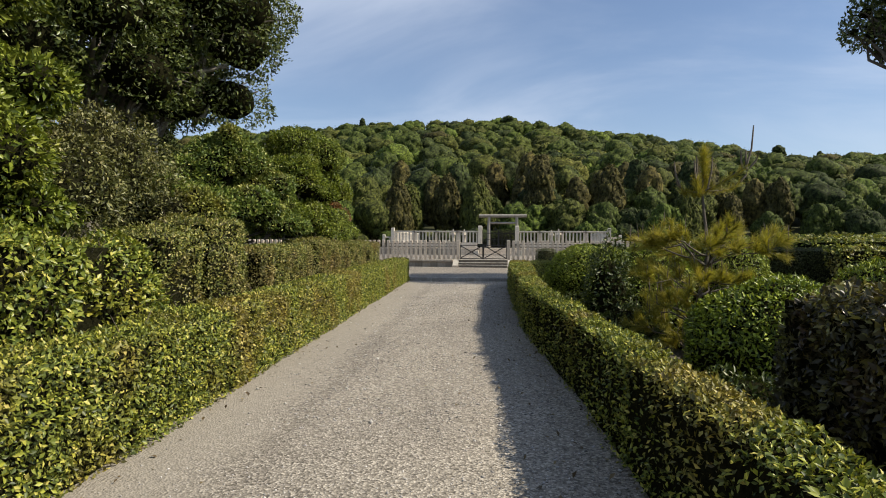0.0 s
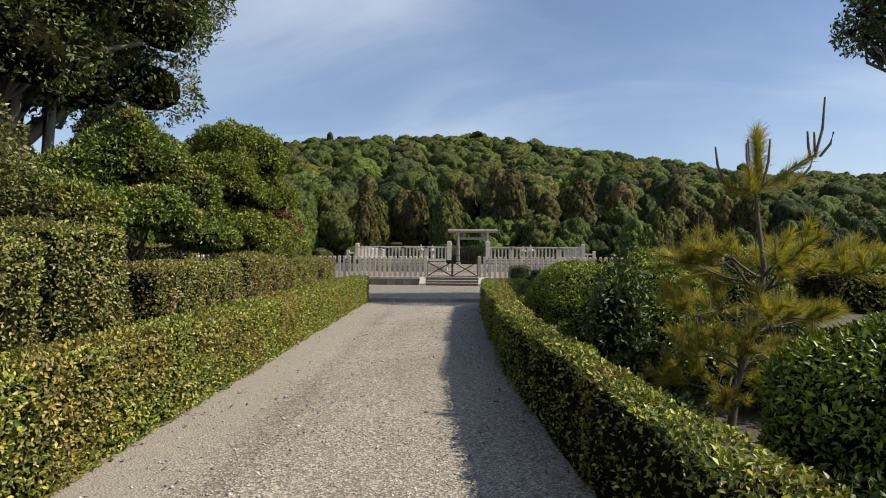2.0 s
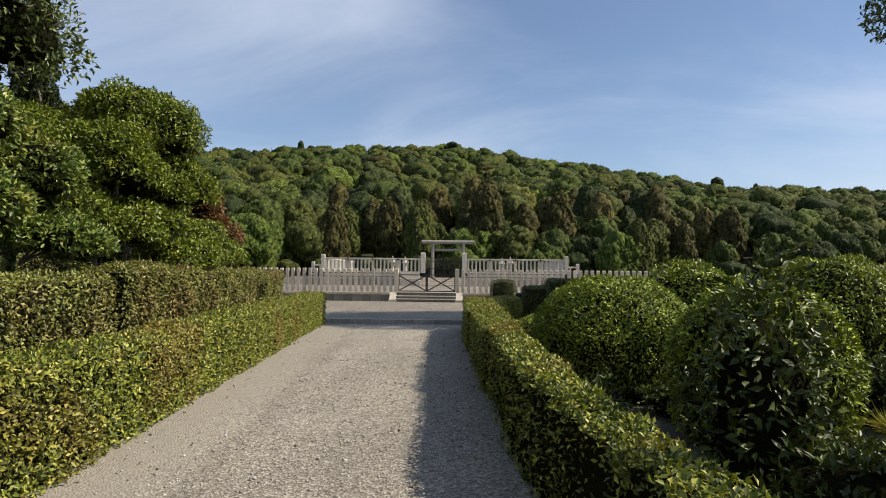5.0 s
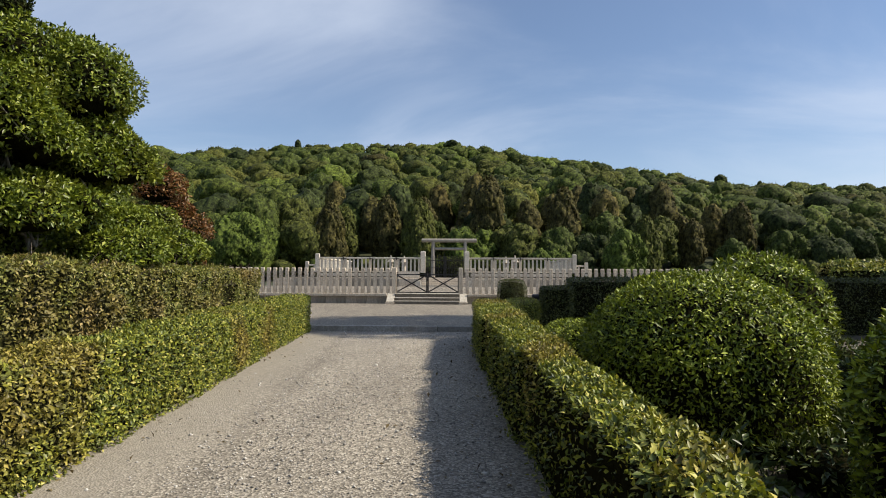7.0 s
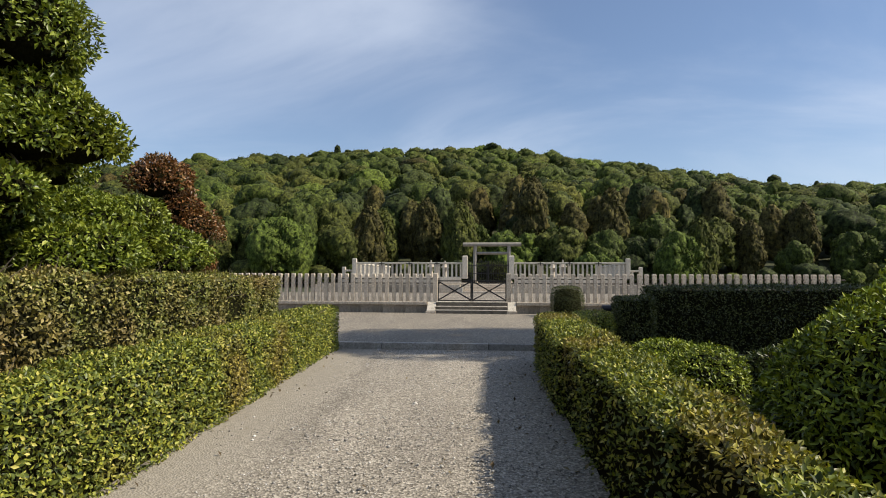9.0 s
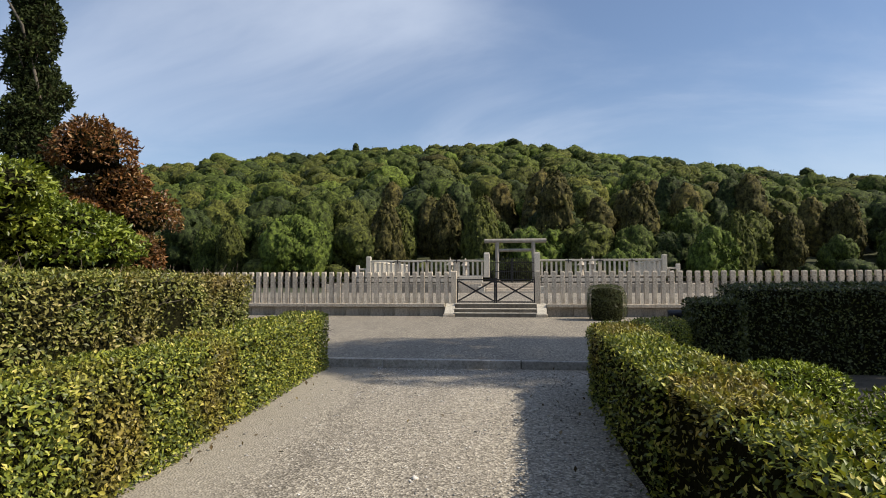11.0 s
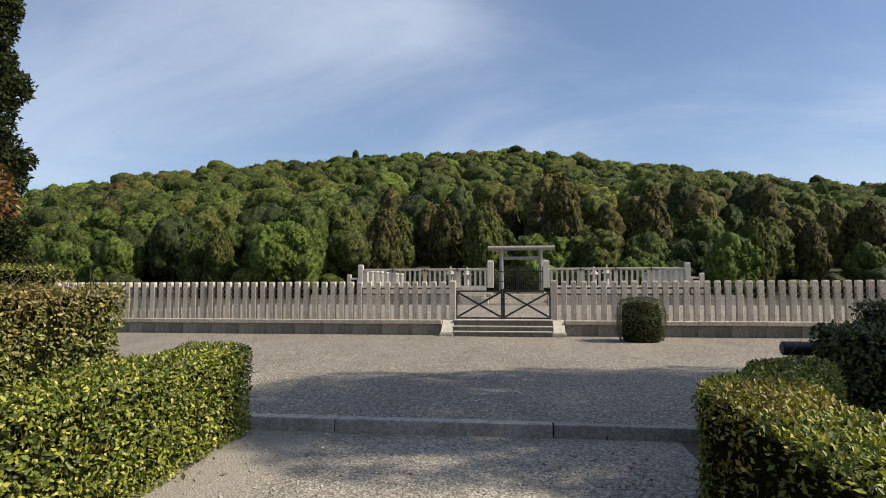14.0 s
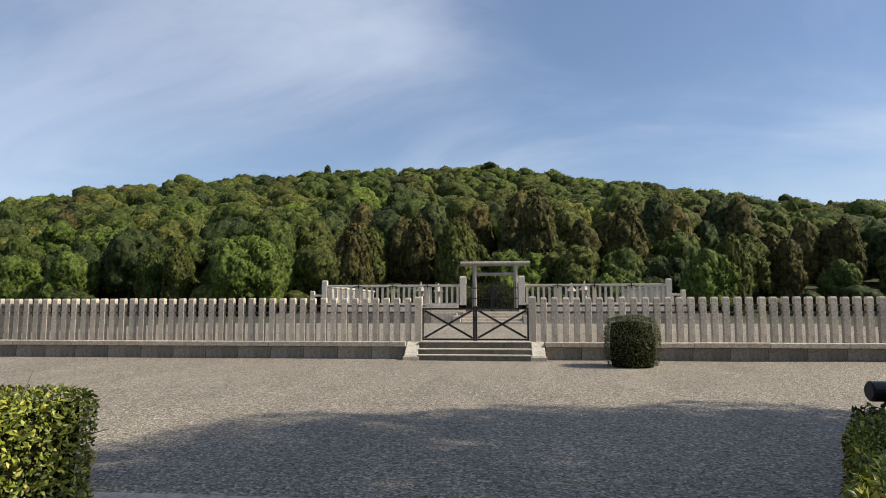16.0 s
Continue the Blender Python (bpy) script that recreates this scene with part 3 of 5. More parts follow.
def build_terrace():
    e = thing("stone_terrace", (EC, EY, 0.4), "two-tier granite terrace wall carrying the inner fence", "terrace")
    rng = np.random.default_rng(5)
    for side in (-1, 1):
        x = EC + side * 1.9
        while abs(x - EC) < 12.0:
            L = 1.5 + rng.normal() * 0.06
            part("lower_block", box_bm(L - 0.012, 0.5, 0.62, 0.015, 1), M["stone_dark"] if rng.random() < 0.4 else M["stone"], e, loc=(x + side * L / 2, EY - 0.75, 0.36))
            if abs(x - EC) < EW - 0.3:
                part("upper_block", box_bm(L - 0.01, 0.5, 0.42, 0.015, 1), M["stone_light"], e, loc=(x + side * L / 2, EY, 1.05))
            x += side * L
    part("ledge", box_bm(24.0, 0.75, 0.6, 0.01, 1), M["stone"], e, loc=(EC, EY - 0.14, 0.44))
    for i, (y0, z1) in enumerate([(-2.0, 0.55), (-1.6, 0.70), (-1.2, 0.85), (-0.8, 1.0)]):
        part("step", box_bm(3.2, 0.8 - y0, z1 - 0.36, 0.012, 1), M["stone"], e, loc=(EC, EY + (y0 + 0.8) / 2, 0.36 + 0.002 * i))
    for side in (-1, 1):
        part("side_block", box_bm(0.42, 0.5, 0.46, 0.02, 1), M["stone_light"], e, "pale square block", loc=(EC + side * 1.85, EY - 1.75, 0.38))
    sheetv = box_bm(2 * EW, 16.0, 0.65, 0.01, 1)
    part("platform", sheetv, M["court"], e, "gravel platform inside the inner fence", loc=(EC, EY + 8.3, 0.40))


def fence_run(e, a, b, post_me, bar_me, z0, top, spacing=0.30, bands=True):
    a, b = Vector(a), Vector(b)
    d = b - a
    n = int(d.length / spacing)
    ang = math.atan2(d.y, d.x)
    for i in range(1, n):
        p = a + d * (i / n)
        put("bar", bar_me, e, (p.x, p.y, z0), ang)
    m = (a + b) / 2
    part("top_rail", box_bm(d.length, 0.20, 0.13, 0.02, 1), M["stone_light"], e, loc=(m.x, m.y, top - 0.12), rz=ang)
    part("bottom_rail", box_bm(d.length, 0.18, 0.10, 0.01, 1), M["stone"], e, loc=(m.x, m.y, z0 - 0.02), rz=ang)
    if bands:
        k = max(1, round(d.length / 1.9))
        for i in range(1, k):
            p = a + d * (i / k)
            put("post", post_me, e, (p.x, p.y, z0), ang)
            part("iron_band", box_bm(0.05, 0.24, 0.26, 0.0), M["iron"], e, "black iron strap", loc=(p.x, p.y, top - 0.22), rz=ang)
            part("iron_band", box_bm(0.42, 0.24, 0.035, 0.0), M["iron"], e, "black iron strap", loc=(p.x, p.y, top - 0.105), rz=ang)


def build_inner_fence():
    e = thing("stone_balustrade", (EC, EY, 1.45), "pale granite balustrade with square bars and taller corner posts", "fence")
    bar = data_of(box_bm(0.125, 0.12, 0.95, 0.01, 1), "bar", M["stone_light"])
    mid = data_of(box_bm(0.20, 0.19, 1.0, 0.01, 1), "post", M["stone"])
    big = post_data("corner_post", 0.36, 1.62, M["stone_light"], 0.09)
    outer = post_data("corner_post", 0.29, 1.42, M["stone_light"], 0.06)
    for side in (-1, 1):
        fence_run(e, (EC + side * 1.63, EY, 0), (EC + side * EW, EY, 0), mid, bar, 1.45, 2.54)
        fence_run(e, (EC + side * EW, EY + 0.1, 0), (EC + side * EW, EY + 13.5, 0), mid, bar, 1.45, 2.54, bands=False)
        put("corner_post", big, e, (EC + side * 1.63, EY, 1.40))
        put("corner_post", outer, e, (EC + side * EW, EY, 1.40))
    for side in (-1, 1):
        w = thing("stone_wing_fence", (EC + side * (EW + 0.7), EY + 1.3, 0.95), "short low granite fence beside the balustrade", "fence", "wing fences")
        sm = post_data("wing_post", 0.24, 1.35, M["stone_light"], 0.05)
        put("wing_post", sm, w, (EC + side * (EW + 1.12), EY + 1.3, 0.90))
        fence_run(w, (EC + side * (EW + 0.1), EY + 1.3, 0), (EC + side * (EW + 1.0), EY + 1.3, 0), mid, bar, 0.95, 2.02, bands=False)
        part("base", box_bm(1.6, 0.4, 0.62, 0.01, 1), M["stone"], w, loc=(EC + side * (EW + 0.6), EY + 1.3, 0.36))


def build_inner_gate():
    e = thing("iron_inner_gate", (EC, EY, 1.0), "tall black iron bar gate between the balustrade posts", "gate")
    for z in (1.06, 1.75, 2.32):
        part("rail", box_bm(2.9, 0.05, 0.05, 0.0), M["iron"], e, loc=(EC, EY, z))
    bar = data_of(cyl_bm(0.017, 1.66, 6), "bar", M["iron"])
    for i in range(25):
        put("bar", bar, e, (EC - 1.42 + i * 2.84 / 24, EY, 1.0))
    for x in (-1.43, -0.03, 0.03, 1.43):
        part("stile", box_bm(0.06, 0.06, 1.62, 0.0), M["iron"], e, loc=(EC + x, EY, 1.0))


def build_torii():
    cx, y = 0.29, 28.0
    e = thing("torii", (cx, y, 1.05), "plain grey weathered timber gateway of two posts and two beams", "torii")
    for side in (-1, 1):
        V, F = tube([(cx + side * 1.46, y, 1.0), (cx + side * 1.44, y, 2.6), (cx + side * 1.42, y, 4.2)], [0.165, 0.158, 0.15], 20)
        part_np("post", V, F, M["torii"], e, smooth=True)
        part("post_base", cyl_bm(0.26, 0.18, 20, bevel=0.02), M["stone"], e, loc=(cx + side * 1.46, y, 1.0))
    part("top_beam", cyl_bm(0.17, 4.9, 20, "X", bevel=0.02), M["torii"], e, loc=(cx, y, 4.30), smooth=False)
    part("tie_beam", cyl_bm(0.115, 2.75, 16, "X"), M["torii"], e, loc=(cx, y, 3.56))


def build_back_shrubs():
    for i, (x, y, r, t) in enumerate([(0.3, 33.5, 1.9, 3.0), (-3.6, 34.5, 1.8, 2.6), (4.0, 34.5, 1.8, 2.7), (-7.4, 34.2, 1.7, 2.4), (7.8, 34.2, 1.7, 2.4)]):
        bush("shrub", x, y, r, t, WOODS[0 if i % 2 == 0 else 3], 0.16, 130, "green shrub growing behind the timber gateway", "shrubs behind the gateway", 150 + i, lump=0.15, zb=0.95)


def stone_lantern(x, y, z, h):
    e = thing("stone_lantern", (x, y, z), "pale carved stone lantern with a pointed cap", "lantern", "lanterns inside the fence")
    part("shaft", cyl_bm(0.16, h * 0.45, 12, r2=0.13), M["stone"], e, loc=(x, y, z + 0.12))
    part("base", cyl_bm(0.30, 0.16, 6, bevel=0.02), M["stone"], e, loc=(x, y, z - 0.02))
    part("fire_box", box_bm(0.30, 0.30, h * 0.18, 0.02, 1), M["stone"], e, loc=(x, y, z + 0.12 + h * 0.45))
    part("cap", cyl_bm(0.36, h * 0.16, 6, r2=0.10), M["stone"], e, loc=(x, y, z + 0.12 + h * 0.62))
    part("finial", cyl_bm(0.09, h * 0.16, 10, r2=0.03, bevel=0.01), M["stone"], e, loc=(x, y, z + 0.11 + h * 0.77))


build_terrace()
build_inner_fence()
build_inner_gate()
build_torii()
for lx, ly, lh in ((-4.1, 21.5, 1.75), (-3.2, 23.0, 1.75), (5.0, 23.0, 1.72), (5.6, 21.5, 1.78)):
    stone_lantern(lx, ly, 1.05, lh)


# ---- hedges and clipped bushes ----
def rounded_box_points(n, L, W, H, r, rng):
    """Points and normals on a box (length, width, height) with rounded edges, open below."""
    areas = np.array([L * H, L * H, L * W, W * H, W * H])
    face = rng.choice(5, size=n, p=areas / areas.sum())
    a, b = rng.random(n), rng.random(n)
    P = np.empty((n, 3))
    s = np.where(face <= 2, a * L, np.where(face == 3, 0, L))
    u = np.where(face == 0, -W / 2, np.where(face == 1, W / 2, (np.where(face == 2, b, a) - 0.5) * W))
    z = np.where(face == 2, H, b * H)
    P[:, 0], P[:, 1], P[:, 2] = s, u, z
    lo, hi = np.array([r, -W / 2 + r, -1.0]), np.array([L - r, W / 2 - r, H - r])
    Q = np.clip(P, lo, hi)
    N = unit(P - Q)
    return Q + N * r, N


def box_core(L, W, H, inset):
    ns, nu, nz = max(2, int(L / 0.35)), 4, 4
    pieces = []

    def grid(fn, n, m):
        V = np.array([fn(i / n, j / m) for i in range(n + 1) for j in range(m + 1)])
        F = np.array([(i * (m + 1) + j, i * (m + 1) + j + 1, (i + 1) * (m + 1) + j + 1, (i + 1) * (m + 1) + j) for i in range(n) for j in range(m)])
        pieces.append((V, F))
    a, b, c = L - 2 * inset, W - 2 * inset, H - inset
    grid(lambda i, j: (inset + a * i, -b / 2, c * j), ns, nz)
    grid(lambda i, j: (inset + a * i, b / 2, c * j), ns, nz)
    grid(lambda i, j: (inset + a * i, (j - 0.5) * b, c), ns, nu)
    grid(lambda i, j: (inset, (i - 0.5) * b, c * j), nu, nz)
    grid(lambda i, j: (inset + a, (i - 0.5) * b, c * j), nu, nz)
    return join(pieces)


def hedge(name, a, b, width, top_a, top_b, mat, leaf, density, label, group="", twigs=0, r=0.13, seed=1, lump=0.03, sparse=0.0, away=0, shade=False):
    """A clipped hedge from a to b (its centre line on the ground), with tops given as world heights."""
    rng = np.random.default_rng(seed)
    a, b = np.array(a, float), np.array(b, float)
    d = b - a
    L = float(np.linalg.norm(d))
    d /= L
    nrm = np.array([-d[1], d[0]])

    def zbase(y):
        return np.where(np.asarray(y) < CURB_Y, z_path(np.asarray(y)), 0.0)

    H = 1.0
    ref_h = max(top_a, top_b) - float(zbase(a[1]))

    def world(P, zs=True):
        xy = a[None, :] + P[:, :1] * d[None, :] + P[:, 1:2] * nrm[None, :]
        top = top_a + (top_b - top_a) * np.clip(P[:, 0] / L, 0, 1)
        zb = zbase(xy[:, 1])
        return np.column_stack([xy, zb + P[:, 2] / ref_h * (top - zb)])

    area = L * (2 * ref_h + width) + 2 * width * ref_h
    n = int(area * density)
    P, N = rounded_box_points(n, L, width, ref_h, r, rng)
    if sparse:
        keep = waves(P, 2.4, seed + 5) + rng.normal(size=n) * 0.3 < 1.0 - sparse
        P, N = P[keep], N[keep]
        n = len(P)
    if shade:
        # close-set leaves on the sunny top
        top = np.flatnonzero(N[:, 2] > 0.7)
        more = rng.choice(top, int(len(top) * 0.7))
        P = np.concatenate([P, P[more] + rng.normal(size=(len(more), 3)) * np.array([0.04, 0.02, 0.004])])
        N = np.concatenate([N, N[more]])
        n = len(P)
    depth = rng.exponential(0.035, size=(n, 1)) - 0.02
    P = P + N * (lump * waves(P, 3.5, seed)[:, None] + 0.6 * lump * waves(P, 9.0, seed + 9)[:, None] - depth)
    P[:, 2] = np.maximum(P[:, 2], 0.0)
    WP = world(P)
    WN = np.column_stack([N[:, :1] * d[None, 0] + N[:, 1:2] * nrm[None, 0], N[:, :1] * d[None, 1] + N[:, 1:2] * nrm[None, 1], N[:, 2]])
    mid = (a + b) / 2
    if away:
        keep = (WN[:, 0] * away < 0.6) | (rng.random(len(WP)) < 0.4)
        WP, WN = WP[keep], WN[keep]
    if shade:
        # west leaves thinned and recessed so the near-black core deepens the shade
        west = WN[:, 0] < -0.55
        keep = ~west | (rng.random(len(WP)) < 0.38)
        WP[west] -= WN[west] * rng.uniform(0.03, 0.10, (int(west.sum()), 1))
        WP, WN = WP[keep], WN[keep]
    e = thing(name, (mid[0], mid[1], float(zbase(mid[1]))), label, "hedge", group)
    V, F = leaf_arrays(WP, WN, leaf, leaf * 0.52, rng, 0.5, np.where(WN[:, 2:] > 0.6, 2.6, 1.25), 0.35)
    part_np("leaves", V, F, mat, e)
    # Solid core; shade inside the hedge is put into its colour
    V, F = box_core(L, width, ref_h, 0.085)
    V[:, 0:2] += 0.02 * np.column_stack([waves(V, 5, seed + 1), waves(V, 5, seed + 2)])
    part_np("inner_growth", world(V), F, M["inner"], e, "solid core for inner twigs, with the shade among them in its colour")
    if twigs:
        pieces = []
        Pt, Nt = rounded_box_points(twigs, L, width, ref_h, r, rng)
        for p, q in zip(world(Pt - Nt * 0.12), Nt):
            up = np.array([rng.normal() * 0.12, rng.normal() * 0.12, min(abs(rng.normal()), 1.2) * 0.12 + 0.06]) + 0.07 * np.array([q[0] * d[0] + q[1] * nrm[0], q[0] * d[1] + q[1] * nrm[1], q[2]])
            k = rng.uniform(0.6, 1.3)
            pieces.append(tube([p - up * 0.2, p + up * 0.5 * k, p + up * k], [0.006, 0.0045, 0.002], 4))
        V, F = join(pieces)
        tagged(part_np("dead_growth", V, F, M["twig"], e, "bare grey twigs showing through"), kind="stuff")
    return e


def ball_dirs(n, rng, low=-0.35):
    z = rng.uniform(low, 1.0, n)
    t = rng.uniform(0, 2 * np.pi, n)
    s = np.sqrt(np.maximum(0, 1 - z * z))
    return np.column_stack([s * np.cos(t), s * np.sin(t), z])


def lumpy_ball(c, r, seed, amp=0.08, seg=18, rings=12, freq=2.2):
    V, F = [], []
    for i in range(rings + 1):
        p = np.pi * i / rings
        for j in range(seg):
            q = 2 * np.pi * j / seg
            V.append((math.sin(p) * math.cos(q), math.sin(p) * math.sin(q), math.cos(p)))
    V = np.array(V)
    k = 1 + amp * waves(V, freq, seed)
    V = np.array(c) + V * k[:, None] * np.array(r)
    for i in range(rings):
        for j in range(seg):
            F.append((i * seg + j, (i + 1) * seg + j, (i + 1) * seg + (j + 1) % seg, i * seg + (j + 1) % seg))
    return V, np.array(F)


def bush(name, x, y, r, top, mat, leaf, density, label, group="", seed=1, ry=None, square=0.0, lump=0.05, out=0.6, zb=None):
    """A clipped bush; square pushes its sides out towards a drum."""
    rng = np.random.default_rng(seed)
    ry = r if ry is None else ry
    zg = (z_path(y) if y < CURB_Y else 0.0) if zb is None else zb
    h = top - zg
    n = int(density * (2 * np.pi * r * ry + np.pi * (r + ry) * h * 0.4))
    D = ball_dirs(n, rng, -0.8)
    N = D.copy()
    if square:
        m = np.max(np.abs(np.column_stack([np.hypot(D[:, 0], D[:, 1]), np.abs(D[:, 2])])), axis=1)
        D = D * (1 - square + square / m)[:, None]
    # fewer leaves low down, so the core's painted shade shows there
    keep = (D[:, 2] > 0.05) | (rng.random(n) < 0.45)
    D, N = D[keep], N[keep]
    n = len(D)
    low = D[:, 2] < 0
    flank = (1 - 0.10 * D[:, 2] ** 2) / np.maximum(np.hypot(D[:, 0], D[:, 1]), 1e-6)
    D[:, :2] *= np.where(low, flank, 1.0)[:, None]
    cz = zg + h * 0.45
    R = np.array([r, ry, h * 0.55])
    D[:, 2] = np.where(D[:, 2] < 0, D[:, 2] * 0.82, D[:, 2])
    k = 1 + lump * waves(D * 2.0, 2.6, seed) / r + 0.5 * lump * waves(D * 2.0, 7.0, seed + 3) - rng.exponential(0.025, n) / r
    P = np.array([x, y, cz]) + D * R * k[:, None]
    P[:, 2] = np.maximum(P[:, 2], zg + 0.02)
    e = thing(name, (x, y, zg), label, "bush", group)
    V, F = leaf_arrays(P, unit(N / R), leaf, leaf * 0.38, rng, out, 1.5, 0.35)
    part_np("leaves", V, F, mat, e)
    # Core coloured as the deep shade behind the leaves
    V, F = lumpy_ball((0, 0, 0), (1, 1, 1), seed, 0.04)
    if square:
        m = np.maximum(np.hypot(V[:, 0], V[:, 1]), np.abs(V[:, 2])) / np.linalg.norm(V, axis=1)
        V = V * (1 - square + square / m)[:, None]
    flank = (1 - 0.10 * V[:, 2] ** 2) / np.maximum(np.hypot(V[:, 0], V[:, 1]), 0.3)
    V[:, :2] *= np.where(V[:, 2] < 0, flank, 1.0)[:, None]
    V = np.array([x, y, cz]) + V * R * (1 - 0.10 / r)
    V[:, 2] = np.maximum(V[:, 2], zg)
    part_np("inner_growth", V, F, M["inner"], e, "solid core for inner twigs, with the shade among them in its colour", smooth=True)
    part_np("stem", *tube([(x, y, zg - 0.05), (x + 0.02, y, zg + h * 0.4)], [0.05, 0.03], 7), M["twig"], e)
    return e


LOW_LABEL = "low clipped broadleaf hedge, yellow-green with reddish patches, along the path"


def left_line(y, off):
    return (path_left(y) - off, y)


def right_line(y, off):
    return (path_right(y) + off, y)


# low hedges on both sides of the path
hedge("low_hedge", left_line(-36.5, 0.36), left_line(-11.25, 0.36), 0.72, 0.50, 0.76, M["hedge_low"], 0.043, 1950, LOW_LABEL, "path hedges", 160, seed=11, away=-1)
EAST = [(-36.5, 3.80, 4.24, 0.45), (-31.0, 3.22, 3.64, 0.50), (-28.5, 2.97, 3.40, 0.54), (-26.5, 2.70, 3.14, 0.57), (-24.5, 2.46, 2.92, 0.60), (-21.0, 2.28, 2.81, 0.64), (-17.0, 2.00, 2.77, 0.68), (-13.3, 1.93, 2.76, 0.74)]
for k in range(7):
    (ya, la, ra, ta), (yb, lb, rb, tb) = EAST[k], EAST[k + 1]
    hedge("low_hedge", ((la + ra) / 2, ya - 0.08), ((lb + rb) / 2, yb + 0.08), (ra - la + rb - lb) / 2, ta, tb, M["hedge_low"], 0.041, 2000, LOW_LABEL, "path hedges", 0, seed=12 + 3 * k, r=0.14, away=1, shade=True)
hedge("low_hedge", (2.22, -13.6), (3.38, -11.4), 0.64, 0.74, 0.70, M["hedge_low"], 0.036, 2500, "end of the low clipped hedge, bending away from the path", "path hedges", 20, seed=13)

# taller hedge blocks behind, on the left
TALL = "tall clipped hedge block, dull green and brownish with bare twigs"


def tall_x(y):
    return -2.98 - 0.075 * (y + 15.0)


for ya, yb, ta, tb, sd in [(-28.75, -27.55, 1.46, 1.50, 21), (-27.3, -25.95, 1.70, 1.72, 22), (-25.15, -21.75, 1.22, 1.30, 23), (-21.3, -11.9, 1.42, 1.38, 24)]:
    hedge("tall_hedge", (tall_x(ya) - 0.5, ya), (tall_x(yb) - 0.5, yb), 1.0, ta, tb, M["hedge_tall"], 0.047, 1450, TALL, "tall hedge blocks", int(55 * (yb - ya)), seed=sd, lump=0.05, sparse=0.2)
hedge("loose_hedge", (tall_x(-34.0) - 0.45, -34.0), (tall_x(-29.1) - 0.45, -29.1), 1.1, 1.40, 1.36, M["loose"], 0.068, 980, "loose yellow-green leafy hedge with thin bare twigs", "tall hedge blocks", 260, seed=25, lump=0.12, sparse=0.15, r=0.3)

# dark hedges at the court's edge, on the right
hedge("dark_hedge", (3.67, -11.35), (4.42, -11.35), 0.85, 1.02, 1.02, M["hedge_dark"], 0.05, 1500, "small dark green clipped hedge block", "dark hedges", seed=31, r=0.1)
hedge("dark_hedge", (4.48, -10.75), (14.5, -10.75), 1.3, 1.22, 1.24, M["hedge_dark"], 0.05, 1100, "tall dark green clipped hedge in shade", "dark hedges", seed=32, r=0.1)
# The taller hedge's shadow is put into this block's dark leaf colour
hedge("dark_hedge", (3.50, -10.75), (4.4, -10.55), 0.6, 0.60, 0.60, M["hedge_dark"], 0.05, 1300, "low clipped hedge, shade put into its dark green leaf colour", "dark hedges", seed=33, r=0.1)
hedge("purple_hedge", (4.55, -31.6), (8.0, -31.6), 2.3, 0.98, 1.0, M["hedge_red"], 0.065, 1100, "dark purplish clipped hedge with pale new leaves", "dark hedges", seed=34, r=0.25, lump=0.06)

# bushes on the right
bush("azalea_dome", 4.12, -20.7, 1.13, 1.36, M["azalea"], 0.050, 2900, "large bright green clipped azalea dome", "azalea domes", 41, out=0.4)
bush("azalea_dome", 4.9, -23.35, 0.82, 1.37, M["azalea"], 0.060, 1900, "bright green clipped azalea dome", "azalea domes", 42)
bush("camellia_bush", 3.87, -25.6, 0.39, 1.32, M["camellia"], 0.075, 1100, "dark glossy-leaved bush with open shape", "", 43, lump=0.12, out=0.9)
bush("azalea_dome", 5.18, -28.75, 0.92, 0.98, M["azalea"], 0.060, 2025, "rounded deep green clipped bush", "azalea domes", 44)
bush("azalea_dome", 6.5, -17.0, 0.95, 1.68, M["azalea"], 0.09, 800, "bright green rounded bush behind the domes", "azalea domes", 45, lump=0.1)
bush("azalea_ball", 3.75, -17.0, 0.46, 0.62, M["azalea"], 0.05, 2200, "small round clipped bush with a few red flowers", "small bushes", 46)
bush("azalea_ball", 3.35, -15.9, 0.36, 0.42, M["azalea"], 0.05, 2200, "small low clipped bush", "small bushes", 47)
bush("azalea_ball", 3.95, -14.2, 0.62, 0.40, M["azalea"], 0.06, 1800, "low spreading azalea with fresh leaves", "small bushes", 48, lump=0.08)
bush("azalea_ball", 3.40, -23.0, 0.30, 0.32, M["camellia"], 0.08, 900, "loose low green bush beside the hedge", "small bushes", 49, lump=0.1, out=1.0)
bush("azalea_ball", 4.1, -26.0, 0.50, 0.40, M["camellia"], 0.08, 700, "loose low green bush beside the hedge", "small bushes", 50, lump=0.12, out=1.1)
bush("azalea_dome", 8.7, -24.6, 1.0, 1.1, M["azalea"], 0.08, 800, "bright green clipped azalea dome", "azalea domes", 51)
bush("azalea_dome", 8.6, -27.6, 1.1, 1.0, M["hedge_dark"], 0.08, 700, "dark rounded clipped bush", "azalea domes", 52)
bush("azalea_dome", 7.1, -20.7, 0.95, 1.66, M["azalea"], 0.060, 1350, "bright green clipped azalea dome", "azalea domes", 54)
bush("azalea_ball", 6.1, -26.2, 0.75, 0.55, M["camellia"], 0.08, 700, "loose low dark bush under the pine", "small bushes", 56, lump=0.12, out=1.1)
bush("azalea_ball", 6.6, -28.9, 0.8, 0.6, M["camellia"], 0.08, 600, "loose low dark bush beside the pine", "small bushes", 57, lump=0.12, out=1.1)
bush("azalea_ball", 5.2, -25.7, 0.5, 0.35, M["azalea"], 0.08, 700, "loose low green bush under the pine", "small bushes", 58, lump=0.12, out=1.1)
